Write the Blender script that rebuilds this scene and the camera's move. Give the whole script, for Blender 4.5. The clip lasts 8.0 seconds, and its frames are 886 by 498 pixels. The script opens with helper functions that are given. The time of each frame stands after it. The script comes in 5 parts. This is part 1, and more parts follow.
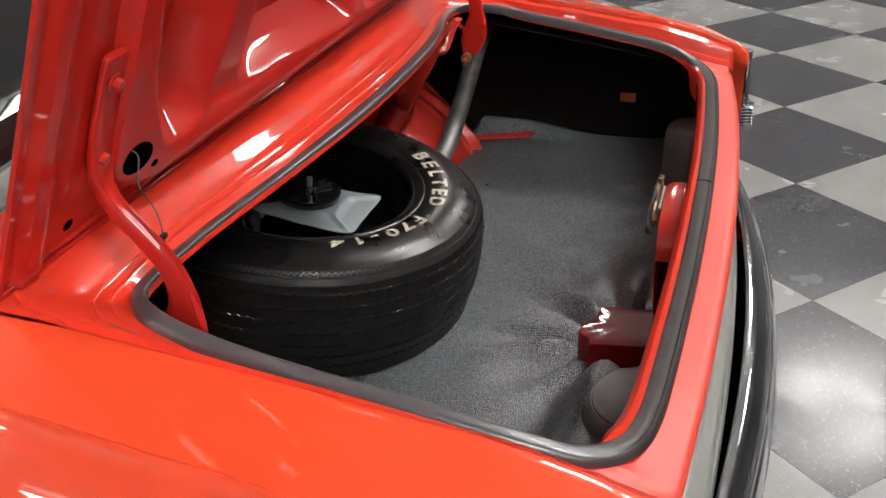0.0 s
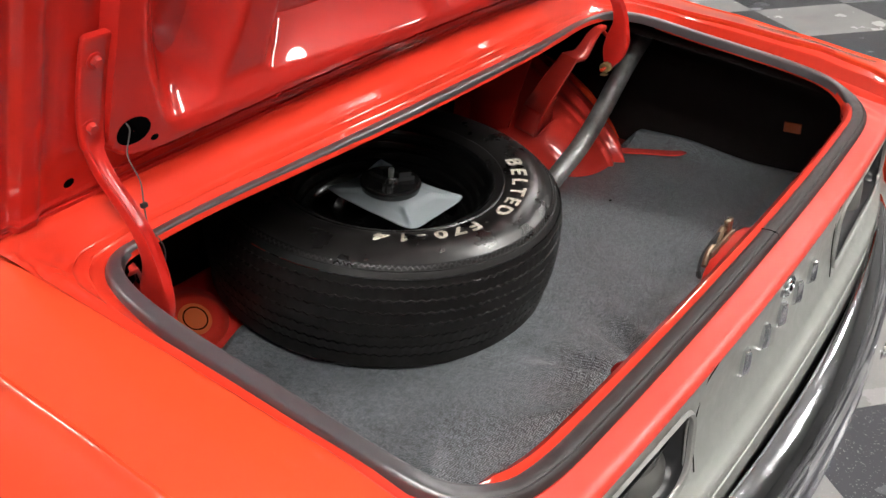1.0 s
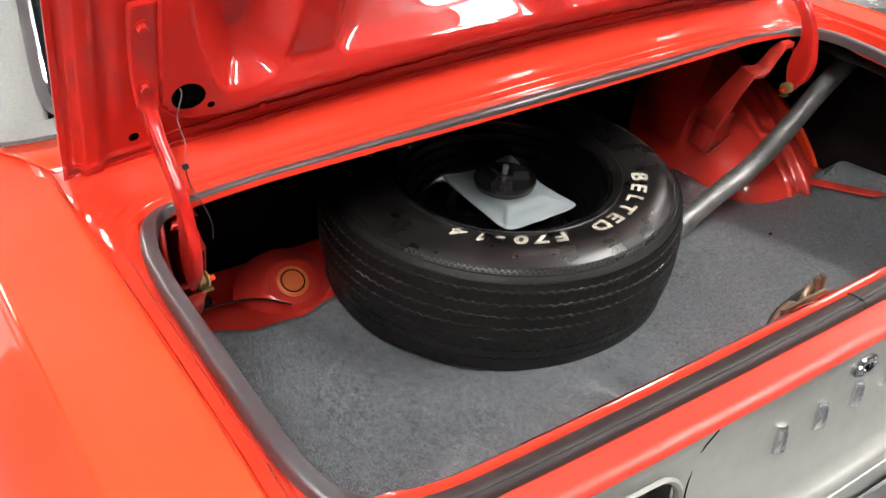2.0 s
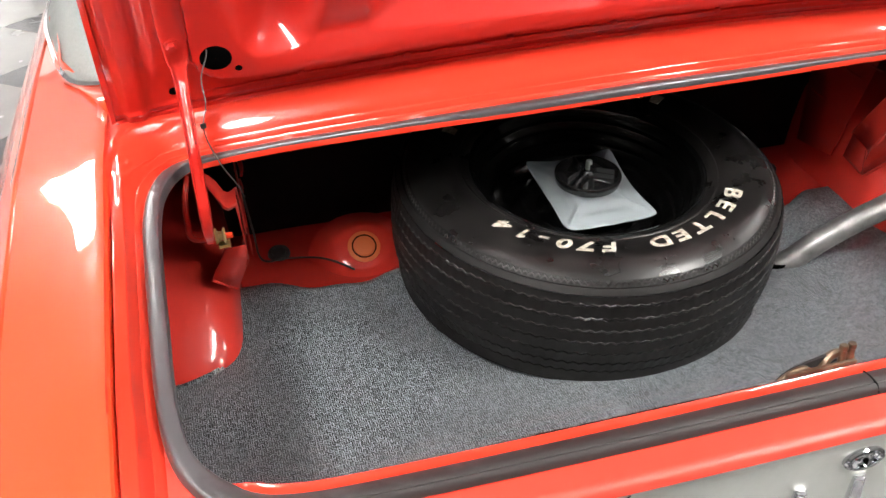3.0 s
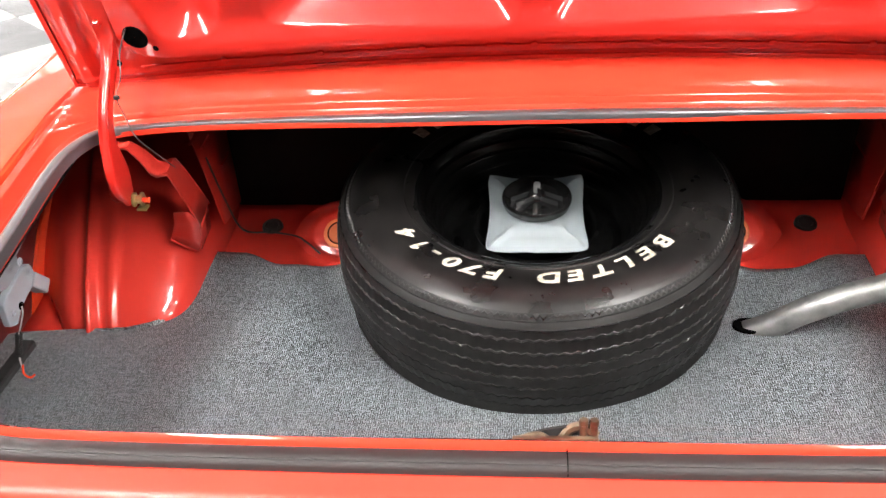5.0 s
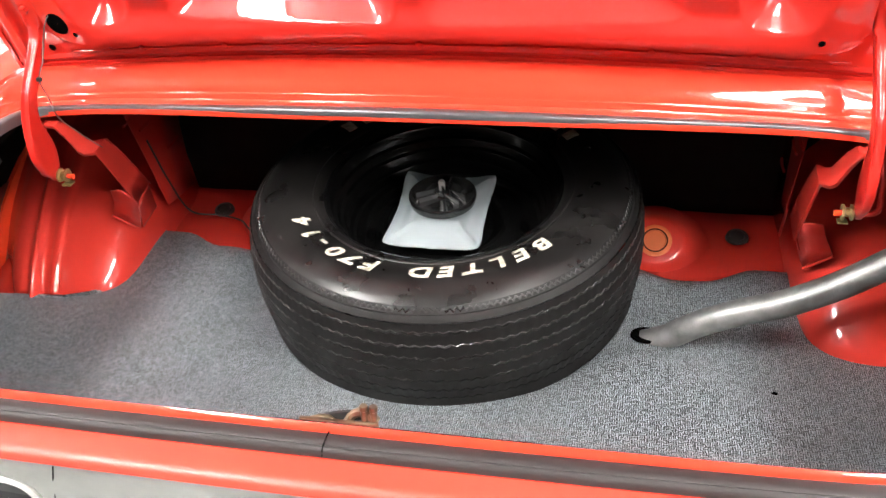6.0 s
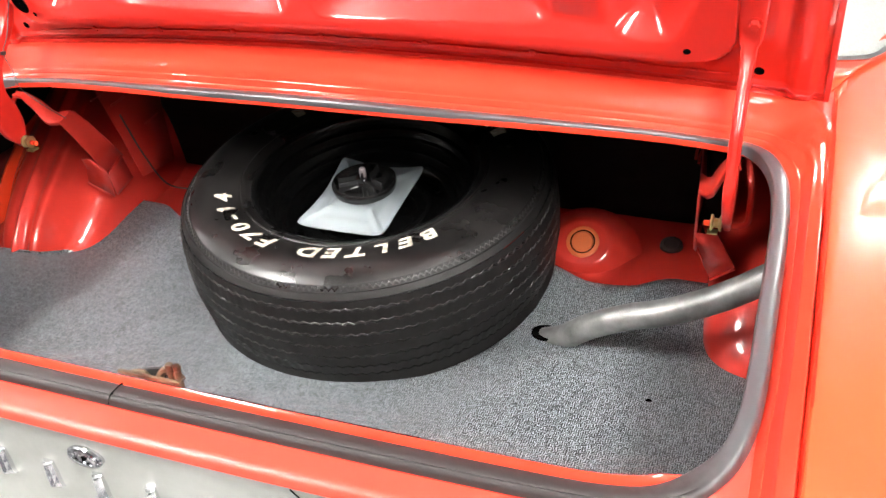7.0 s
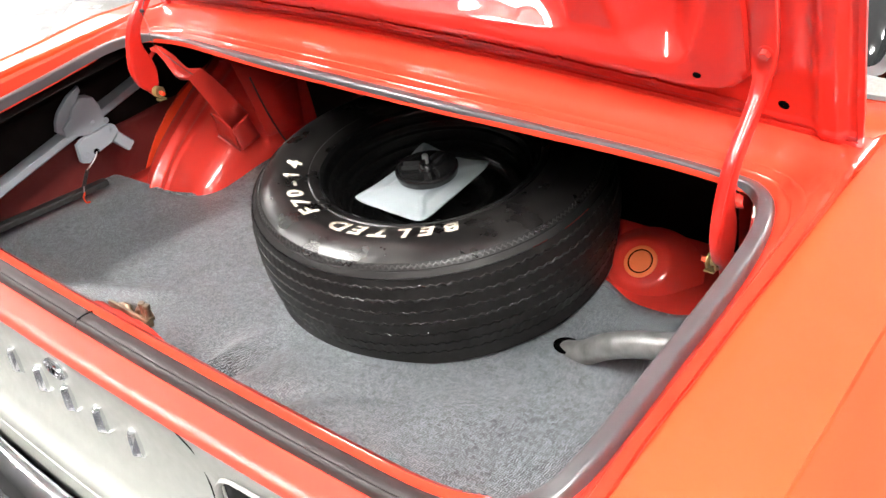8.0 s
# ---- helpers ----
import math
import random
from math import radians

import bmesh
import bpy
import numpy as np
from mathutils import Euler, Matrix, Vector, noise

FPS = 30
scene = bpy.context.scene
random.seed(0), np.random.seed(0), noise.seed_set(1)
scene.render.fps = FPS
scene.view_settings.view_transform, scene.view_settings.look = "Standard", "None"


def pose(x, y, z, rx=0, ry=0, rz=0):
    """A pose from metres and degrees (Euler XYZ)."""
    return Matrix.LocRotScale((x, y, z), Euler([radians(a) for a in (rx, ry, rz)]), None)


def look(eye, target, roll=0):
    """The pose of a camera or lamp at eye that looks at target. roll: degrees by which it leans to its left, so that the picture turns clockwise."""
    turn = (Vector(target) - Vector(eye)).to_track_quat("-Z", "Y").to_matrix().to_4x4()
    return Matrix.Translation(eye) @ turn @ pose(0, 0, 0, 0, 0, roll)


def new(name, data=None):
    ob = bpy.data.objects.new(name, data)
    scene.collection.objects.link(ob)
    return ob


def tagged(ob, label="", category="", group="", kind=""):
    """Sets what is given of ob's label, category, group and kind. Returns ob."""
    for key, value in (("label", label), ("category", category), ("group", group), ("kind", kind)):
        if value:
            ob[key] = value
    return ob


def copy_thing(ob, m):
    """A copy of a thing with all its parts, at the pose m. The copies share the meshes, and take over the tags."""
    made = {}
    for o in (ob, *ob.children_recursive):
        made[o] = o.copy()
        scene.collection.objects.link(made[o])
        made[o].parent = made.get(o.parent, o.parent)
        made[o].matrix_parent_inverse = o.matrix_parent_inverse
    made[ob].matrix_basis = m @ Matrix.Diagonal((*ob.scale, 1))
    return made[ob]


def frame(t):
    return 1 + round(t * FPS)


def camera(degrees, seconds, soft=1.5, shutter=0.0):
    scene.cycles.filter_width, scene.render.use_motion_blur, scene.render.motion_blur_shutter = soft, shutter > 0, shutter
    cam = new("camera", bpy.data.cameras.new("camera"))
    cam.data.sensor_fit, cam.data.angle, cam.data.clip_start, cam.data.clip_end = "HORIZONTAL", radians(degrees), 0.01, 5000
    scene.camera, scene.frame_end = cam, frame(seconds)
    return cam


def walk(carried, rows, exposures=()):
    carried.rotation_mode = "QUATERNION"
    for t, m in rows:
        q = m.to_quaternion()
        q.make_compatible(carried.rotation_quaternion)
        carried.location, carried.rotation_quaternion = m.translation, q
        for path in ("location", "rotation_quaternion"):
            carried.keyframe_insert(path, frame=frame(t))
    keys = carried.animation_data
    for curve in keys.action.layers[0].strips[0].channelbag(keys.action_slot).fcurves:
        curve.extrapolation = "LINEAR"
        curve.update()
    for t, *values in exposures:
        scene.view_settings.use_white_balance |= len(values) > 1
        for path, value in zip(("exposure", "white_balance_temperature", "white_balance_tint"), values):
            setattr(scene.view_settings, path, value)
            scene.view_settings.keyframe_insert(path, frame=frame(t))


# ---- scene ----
cam = camera(50.3, 8.0)
PATH = [
    (0, (-1.412, 0.031, 1.455), (0.275, 0.559, 0.518), -2.00),
    (0.5, (-1.326, -0.138, 1.463), (0.249, 0.658, 0.522), -1.50),
    (1, (-1.232, -0.285, 1.464), (0.198, 0.748, 0.522), -1.60),
    (1.5, (-1.092, -0.416, 1.465), (0.123, 0.856, 0.514), -1.70),
    (2, (-0.960, -0.501, 1.464), (0.022, 0.954, 0.506), -1.60),
    (2.2, (-0.905, -0.523, 1.460), (-0.003, 0.982, 0.501), -1.50),
    (3.3, (-0.510, -0.615, 1.479), (-0.195, 1.066, 0.442), -2.30),
    (3.5, (-0.462, -0.622, 1.475), (-0.198, 1.071, 0.443), -2.10),
    (4, (-0.326, -0.616, 1.473), (-0.256, 1.099, 0.446), -2.20),
    (4.5, (-0.170, -0.640, 1.476), (-0.241, 1.074, 0.448), -2.40),
    (5.8, (0.243, -0.644, 1.487), (-0.092, 1.040, 0.462), -3.30),
    (6, (0.316, -0.640, 1.484), (-0.070, 1.034, 0.461), -3.10),
    (6.5, (0.504, -0.625, 1.480), (0.024, 1.029, 0.463), -3.40),
    (7, (0.693, -0.589, 1.480), (0.030, 1.002, 0.465), -3.70),
    (7.5, (0.863, -0.519, 1.479), (-0.064, 0.937, 0.468), -3.80),
    (8, (1.028, -0.408, 1.476), (-0.114, 0.889, 0.469), -3.90),
]
EXPOSURES = [(0, -1.06), (1, -0.68), (2, -0.32), (3.5, 0.12), (4.5, 0.47), (6, 0.52), (8, 0.62)]
walk(cam, [(t, look(eye, target, roll)) for t, eye, target, roll in PATH], EXPOSURES)

# ---- world and light ----
world = bpy.data.worlds.new("world")
scene.world = world
world.use_nodes = True
world.node_tree.nodes["Background"].inputs[0].default_value = (0.9, 0.95, 1.0, 1)
world.node_tree.nodes["Background"].inputs[1].default_value = 0.02
LAMPS = 94.0          # radiance of the lamps' lower diffusers
UPLIGHT = 13.0         # radiance of their upper diffusers
PANE_LIGHT = 1.7        # radiance of the glowing panes added in the unseen walls


# ---- materials ----
def mat(name, base, rough=0.5, metal=0.0, coat=0.0, coat_rough=0.03, spec=0.5):
    m = bpy.data.materials.new(name)
    m.use_nodes = True
    b = m.node_tree.nodes["Principled BSDF"]
    b.inputs["Base Color"].default_value = (*base, 1)
    b.inputs["Roughness"].default_value = rough
    b.inputs["Metallic"].default_value = metal
    b.inputs["Coat Weight"].default_value = coat
    b.inputs["Coat Roughness"].default_value = coat_rough
    b.inputs["Specular IOR Level"].default_value = spec
    return m, m.node_tree.nodes, m.node_tree.links, b


def coords(nodes):
    return nodes.new("ShaderNodeTexCoord").outputs["Object"]


def noise_of(nodes, links, scale, detail=4.0, vector=None, rough=0.55):
    n = nodes.new("ShaderNodeTexNoise")
    n.inputs["Scale"].default_value = scale
    n.inputs["Detail"].default_value = detail
    n.inputs["Roughness"].default_value = rough
    links.new(vector or coords(nodes), n.inputs["Vector"])
    return n.outputs["Fac"]


def ramp(nodes, links, fac, stops):
    r = nodes.new("ShaderNodeValToRGB")
    r.color_ramp.elements[0].position, r.color_ramp.elements[0].color = stops[0][0], (*stops[0][1], 1)
    r.color_ramp.elements[1].position, r.color_ramp.elements[1].color = stops[-1][0], (*stops[-1][1], 1)
    for pos, col in stops[1:-1]:
        r.color_ramp.elements.new(pos).color = (*col, 1)
    links.new(fac, r.inputs["Fac"])
    return r.outputs["Color"]


def grey(v):
    return (v, v, v)


def bump(nodes, links, bsdf, height, strength, distance=0.001):
    b = nodes.new("ShaderNodeBump")
    b.inputs["Strength"].default_value = strength
    b.inputs["Distance"].default_value = distance
    links.new(height, b.inputs["Height"])
    links.new(b.outputs["Normal"], bsdf.inputs["Normal"])
    return b


def paint(name, base, rough=0.3, coat=1.0, wave=0.0, dust=0.0):
    """Sprayed car paint under a clear coat, with faint orange peel."""
    m, n, l, b = mat(name, base, rough, 0, coat, 0.025, 0.5 - 0.42 * min(1.0, coat))
    dark = tuple(c * 0.90 for c in base)
    l.new(ramp(n, l, noise_of(n, l, 7, 3), [(0.3, dark), (0.7, base)]), b.inputs["Base Color"])
    bump(n, l, b, noise_of(n, l, 420, 2), 0.05 + wave, 0.0006)
    if dust:
        l.new(ramp(n, l, noise_of(n, l, 34, 5), [(0.35, grey(rough)), (0.75, grey(rough + dust))]), b.inputs["Roughness"])
    return m


RED = paint("red_paint", (0.76, 0.064, 0.021), 0.32)
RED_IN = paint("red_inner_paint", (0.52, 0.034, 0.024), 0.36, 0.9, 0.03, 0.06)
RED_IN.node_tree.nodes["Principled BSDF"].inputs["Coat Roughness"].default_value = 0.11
# the car's red, coloured deeper to carry the shade on lid and gutter
RED_LID = paint("shaded_red_lid_paint", (0.50, 0.020, 0.014), 0.34, 1.0, 0.02, 0.05)
RED_COWL = paint("shaded_red_gutter_paint", (0.68, 0.040, 0.019), 0.32)
RED_LIP = paint("dusty_red_paint", (0.66, 0.049, 0.029), 0.42, 0.25)
RED_LIP.node_tree.nodes["Principled BSDF"].inputs["Coat Roughness"].default_value = 0.42
# darker red for the inside of the tail and its stiffener
RED_TAIL = paint("dark_red_tail_paint", (0.20, 0.006, 0.007), 0.40, 1.0, 0.45, 0.12)
MAROON = paint("dull_dark_red", (0.11, 0.010, 0.008), 0.5, 0.0, 0.2, 0.2)
# near-black with little gloss for the boot's inner walls and hidden panels
BLACK_IN = paint("dull_black", (0.0065, 0.0045, 0.0042), 0.75, 0.0, 0.3, 0.15)
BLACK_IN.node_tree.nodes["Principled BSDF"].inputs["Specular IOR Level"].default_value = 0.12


def rubber_mat(name, base, rough, scale=60, vary=0.12, grain=0.25):
    m, n, l, b = mat(name, base, rough)
    hi = tuple(c * (1 + 5 * vary) + 0.003 for c in base)
    l.new(ramp(n, l, noise_of(n, l, scale, 6), [(0.35, base), (0.8, hi)]), b.inputs["Base Color"])
    l.new(ramp(n, l, noise_of(n, l, 18, 4), [(0.3, grey(rough - vary)), (0.75, grey(rough + vary))]), b.inputs["Roughness"])
    bump(n, l, b, noise_of(n, l, 600, 3), grain, 0.0006)
    return m


def gasket_mat():
    """Seal rubber: colour stands in for reflections, paler along the sides and the front, browner and duller at the
    rear.
    """
    m, n, l, b = mat("gasket_rubber", (0.046, 0.043, 0.046), 0.36)
    at = n.new("ShaderNodeSeparateXYZ")
    l.new(coords(n), at.inputs[0])
    edge = n.new("ShaderNodeMath")
    edge.operation = "MULTIPLY_ADD"
    edge.inputs[1].default_value = 0.05
    l.new(noise_of(n, l, 40, 4), edge.inputs[0])
    l.new(at.outputs["Y"], edge.inputs[2])
    l.new(ramp(n, l, edge.outputs[0], [(0.085, (0.024, 0.019, 0.019)), (0.15, (0.058, 0.056, 0.060))]), b.inputs["Base Color"])
    l.new(ramp(n, l, edge.outputs[0], [(0.085, grey(0.54)), (0.15, grey(0.30))]), b.inputs["Roughness"])
    l.new(ramp(n, l, edge.outputs[0], [(0.085, grey(0.30)), (0.15, grey(1.0))]), b.inputs["Specular IOR Level"])
    bump(n, l, b, noise_of(n, l, 600, 3), 0.25, 0.0006)
    return m


GASKET = gasket_mat()
TYRE = rubber_mat("tyre_rubber", (0.0050, 0.0044, 0.0043), 0.30, 60, 0.05, 0.10)


def scuff(m, pale):
    """Pale rubbed patches on rubber."""
    n, l = m.node_tree.nodes, m.node_tree.links
    b = n["Principled BSDF"]
    old = b.inputs["Base Color"].links[0].from_socket
    mix = n.new("ShaderNodeMix")
    mix.data_type = "RGBA"
    l.new(ramp(n, l, noise_of(n, l, 9, 6, None, 0.6), [(0.46, grey(0)), (0.85, grey(1))]), mix.inputs["Factor"])
    l.new(old, mix.inputs["A"])
    mix.inputs["B"].default_value = (*pale, 1)
    l.new(mix.outputs["Result"], b.inputs["Base Color"])


scuff(TYRE, (0.022, 0.020, 0.019))
TREAD = rubber_mat("tread_rubber", (0.0048, 0.0044, 0.0043), 0.55)
for m, level in ((TREAD, 0.24), (TYRE, 0.50)):
    m.node_tree.nodes["Principled BSDF"].inputs["Specular IOR Level"].default_value = level
DUSTY = rubber_mat("dusty_tread_edge", (0.0105, 0.009, 0.008), 0.6, 45, 0.5)
VINYL = rubber_mat("pale_grey_vinyl", (0.20, 0.207, 0.20), 0.6, 260, 0.06)
WHEEL_BLACK = paint("wheel_black_paint", (0.004, 0.004, 0.004), 0.22, 0.35)
CAP_BLACK = paint("hub_cap_black_paint", (0.012, 0.012, 0.012), 0.20, 1.0)
# the cap's ribs get a paler black to stand for their highlights
CAP_GLINT = paint("glint_black_paint", (0.030, 0.030, 0.031), 0.26, 0.8)


def letter_mat():
    m, n, l, b = mat("raised_white_letter", (0.62, 0.59, 0.50), 0.55)
    l.new(ramp(n, l, noise_of(n, l, 130, 5), [(0.34, (0.30, 0.265, 0.20)), (0.58, (0.54, 0.51, 0.435))]), b.inputs["Base Color"])
    return m


LETTER = letter_mat()


def steel(name, base, rough, brushed=0.0, metal=1.0, dirt=0.3):
    m, n, l, b = mat(name, base, rough, metal)
    low = tuple(c * (1 - dirt) for c in base)
    l.new(ramp(n, l, noise_of(n, l, 26, 6), [(0.3, low), (0.65, base)]), b.inputs["Base Color"])
    l.new(ramp(n, l, noise_of(n, l, 55, 5), [(0.3, grey(max(rough - 0.08, 0.02))), (0.7, grey(rough + 0.1))]), b.inputs["Roughness"])
    if brushed:
        bump(n, l, b, noise_of(n, l, 300, 3), brushed, 0.0006)
    return m


CHROME = steel("chrome", (0.58, 0.585, 0.61), 0.06, 0, 1.0, 0.08)
PIPE = steel("bare_steel_pipe", (0.55, 0.55, 0.55), 0.40, 0.12, 0.8, 0.3)
FILLER = steel("dull_steel_filler_pipe", (0.27, 0.27, 0.265), 0.47, 0.3, 0.75, 0.5)
PALE_TRIM = steel("pale_silver_trim", (0.40, 0.40, 0.38), 0.42, 0, 0.55, 0.06)
# chrome coloured lighter for the emblem, in place of bright reflections
BRIGHT = steel("brightened_emblem_chrome", (0.80, 0.81, 0.83), 0.14, 0, 1.0, 0.1)
SILVER = steel("brushed_silver_trim", (0.40, 0.41, 0.385), 0.38, 0, 0.42, 0.06)
PLATE = paint("grey_painted_plate", (0.225, 0.252, 0.268), 0.42, 0.25, 0.1)
JACK = paint("grey_jack_paint", (0.24, 0.26, 0.29), 0.45, 0.2, 0.15)
ZINC = steel("yellow_zinc", (0.55, 0.42, 0.20), 0.38, 0.1, 0.9, 0.45)
LATCH = steel("tarnished_brass_latch", (0.30, 0.22, 0.15), 0.40, 0.25, 0.9, 0.6)
ORANGE = paint("orange_rubber_plug", (0.62, 0.13, 0.035), 0.55, 0.0, 0.1)
WIRE = rubber_mat("black_wire", (0.012, 0.012, 0.012), 0.5)
GREY_WIRE = rubber_mat("grey_wire", (0.05, 0.05, 0.046), 0.5)
LAMP_HOUSING = rubber_mat("grey_lamp_housing", (0.085, 0.083, 0.078), 0.42, 20)
LAMP_DARK = mat("dark_lamp_recess", (0.012, 0.012, 0.013), 0.35)[0]
AMBER = mat("amber_marker_lens", (0.26, 0.05, 0.015), 0.25, 0, 0.4)[0]
HOLE = mat("hole_darkness", (0.002, 0.002, 0.002), 0.9, spec=0.0)[0]
GLASS_DARK = mat("tinted_window_glass", (0.012, 0.014, 0.015), 0.04, 0, 0.0, 0.03, 0.9)[0]
PLASTER = mat("white_wall_paint", (0.42, 0.42, 0.415), 0.7)[0]


def carpet_mat():
    """Grey woven boot mat: basket weave, small blocks of threads running crosswise to their neighbours."""
    m, n, l, b = mat("woven_grey_carpet", (0.12, 0.13, 0.14), 0.36, spec=0.75)
    tc = coords(n)

    def threads(axis):
        wave = n.new("ShaderNodeTexWave")
        wave.bands_direction = axis
        wave.inputs["Scale"].default_value = 94
        wave.inputs["Distortion"].default_value = 4.0
        wave.inputs["Detail"].default_value = 1.0
        wave.inputs["Detail Scale"].default_value = 1.6
        l.new(tc, wave.inputs["Vector"])
        yarn = n.new("ShaderNodeMapping")
        yarn.inputs["Scale"].default_value = (350, 110, 1) if axis == "X" else (110, 350, 1)
        l.new(tc, yarn.inputs["Vector"])
        both = n.new("ShaderNodeMix")
        both.inputs["Factor"].default_value = 0.58
        l.new(wave.outputs["Fac"], both.inputs["A"])
        l.new(noise_of(n, l, 1.0, 1, yarn.outputs[0], 0.6), both.inputs["B"])
        return both.outputs["Result"]

    flat = n.new("ShaderNodeMapping")
    flat.inputs["Scale"].default_value = (1, 1, 0)
    l.new(tc, flat.inputs["Vector"])
    wob = n.new("ShaderNodeTexNoise")
    wob.inputs["Scale"].default_value = 90
    l.new(tc, wob.inputs["Vector"])
    shift = n.new("ShaderNodeVectorMath")
    shift.operation = "MULTIPLY_ADD"
    shift.inputs[1].default_value = (0.012, 0.012, 0)
    l.new(wob.outputs["Color"], shift.inputs[0])
    l.new(flat.outputs[0], shift.inputs[2])
    chk = n.new("ShaderNodeTexChecker")
    chk.inputs["Scale"].default_value = 150
    l.new(shift.outputs[0], chk.inputs["Vector"])
    mix = n.new("ShaderNodeMix")
    part_way = n.new("ShaderNodeMath")
    part_way.operation = "MULTIPLY"
    part_way.inputs[1].default_value = 0.9
    l.new(chk.outputs["Fac"], part_way.inputs[0])
    l.new(part_way.outputs[0], mix.inputs["Factor"])
    l.new(threads("X"), mix.inputs["A"])
    l.new(threads("Y"), mix.inputs["B"])
    fine = ramp(n, l, mix.outputs["Result"], [(0.32, (0.002, 0.003, 0.004)), (0.50, (0.033, 0.039, 0.045)), (0.68, (0.290, 0.313, 0.331))])
    big = ramp(n, l, noise_of(n, l, 9, 5, tc), [(0.3, grey(0.90)), (0.7, grey(1.05))])
    mul = n.new("ShaderNodeMix")
    mul.data_type, mul.blend_type = "RGBA", "MULTIPLY"
    mul.inputs["Factor"].default_value = 1.0
    l.new(fine, mul.inputs["A"])
    l.new(big, mul.inputs["B"])
    l.new(mul.outputs["Result"], b.inputs["Base Color"])
    bump(n, l, b, mix.outputs["Result"], 0.5, 0.001)
    return m


CARPET = carpet_mat()


def tile_mat(name, base, fleck, rough):
    """Waxed vinyl floor tile with pale flecks and dull scuffs."""
    m, n, l, b = mat(name, base, rough)
    tc = coords(n)
    info = n.new("ShaderNodeObjectInfo")
    add = n.new("ShaderNodeVectorMath")
    add.operation = "MULTIPLY_ADD"
    add.inputs[1].default_value = (1, 1, 1)
    l.new(tc, add.inputs[0])
    sc = n.new("ShaderNodeVectorMath")
    sc.operation = "SCALE"
    sc.inputs[0].default_value = (17, 29, 5)
    l.new(info.outputs["Random"], sc.inputs["Scale"])
    l.new(sc.outputs[0], add.inputs[2])
    vec = add.outputs[0]
    cloud = ramp(n, l, noise_of(n, l, 3.2, 6, vec), [(0.3, tuple(c * 0.88 for c in base)), (0.7, tuple(c * 1.10 for c in base))])
    spots = ramp(n, l, noise_of(n, l, 150, 2, vec), [(0.635, grey(0)), (0.67, grey(1))])
    mix = n.new("ShaderNodeMix")
    mix.data_type = "RGBA"
    l.new(spots, mix.inputs["Factor"])
    l.new(cloud, mix.inputs["A"])
    mix.inputs["B"].default_value = (*fleck, 1)
    l.new(mix.outputs["Result"], b.inputs["Base Color"])
    l.new(ramp(n, l, noise_of(n, l, 5, 5, vec), [(0.3, grey(rough)), (0.75, grey(rough + 0.16))]), b.inputs["Roughness"])
    bump(n, l, b, noise_of(n, l, 2.5, 3, vec), 0.12, 0.003)
    return m


TILE_DARK = tile_mat("dark_floor_tile", (0.046, 0.046, 0.053), (0.15, 0.15, 0.15), 0.155)
TILE_LIGHT = tile_mat("light_floor_tile", (0.215, 0.213, 0.21), (0.27, 0.266, 0.255), 0.165)
GROUT = mat("floor_joint", (0.10, 0.10, 0.10), 0.6)[0]


def lamp_mat(name, strength):
    m = bpy.data.materials.new(name)
    m.use_nodes = True
    b = m.node_tree.nodes["Principled BSDF"]
    b.inputs["Base Color"].default_value = (0.9, 0.9, 0.9, 1)
    b.inputs["Emission Color"].default_value = (1.0, 0.97, 0.93, 1)
    b.inputs["Emission Strength"].default_value = strength
    return m


TUBE = lamp_mat("lit_diffuser", LAMPS)
GLOW = lamp_mat("lit_upper_diffuser", UPLIGHT)
PANE = lamp_mat("bright_added_pane", PANE_LIGHT)
CEILING = mat("ceiling_paint", (0.78, 0.78, 0.77), 0.8)[0]


# ---- building blocks ----
# the car stands a touch askew and leans by less than a degree
STANCE = Matrix(((1, 0, 0, 0), (-0.013, 1, 0, 0), (0.012, 0, 1, 0), (0, 0, 0, 1)))


def thing(name, at, label, category, group="", kind=""):
    ob = new(name)
    ob.location = at
    ob.empty_display_size = 0.1
    ob.matrix_basis = Matrix.Translation(at)
    return tagged(ob, label, category, group, kind)


def part(name, bm, material, parent=None, label="", smooth=35, solid=0.0, offset=-1.0, bevel=0.0):
    """Links a bmesh as one mesh object, under parent if there is one."""
    if solid == 0:
        bmesh.ops.recalc_face_normals(bm, faces=bm.faces)
    root = parent
    while root and root.parent:
        root = root.parent
    if root and root.name == "car":
        bm.transform(STANCE)
    me = bpy.data.meshes.new(name)
    bm.to_mesh(me)
    bm.free()
    me.materials.append(material)
    if smooth:
        for p in me.polygons:
            p.use_smooth = True
        me.set_sharp_from_angle(angle=radians(smooth))
    ob = new(name, me)
    if parent:
        ob.parent = parent
        ob.matrix_parent_inverse = parent.matrix_basis.inverted()
    if solid:
        s = ob.modifiers.new("thickness", "SOLIDIFY")
        s.thickness, s.offset = solid, offset
    if bevel:
        s = ob.modifiers.new("edges", "BEVEL")
        s.width, s.segments, s.limit_method = bevel, 2, "ANGLE"
        s.angle_limit = radians(40)
    if label:
        ob["label"] = label
    return ob


def sheet(rows, closed=False, wrap=False, bm=None):
    """A grid of points as quads. closed: each row's ends meet. wrap: the last row meets the first."""
    bm = bm or bmesh.new()
    grid = [[bm.verts.new(p) for p in r] for r in rows]
    n = len(grid[0])
    for i in range(len(grid) - (0 if wrap else 1)):
        a, b = grid[i], grid[(i + 1) % len(grid)]
        for j in range(n - (0 if closed else 1)):
            k = (j + 1) % n
            try:
                bm.faces.new((a[j], a[k], b[k], b[j]))
            except ValueError:
                pass
    return bm


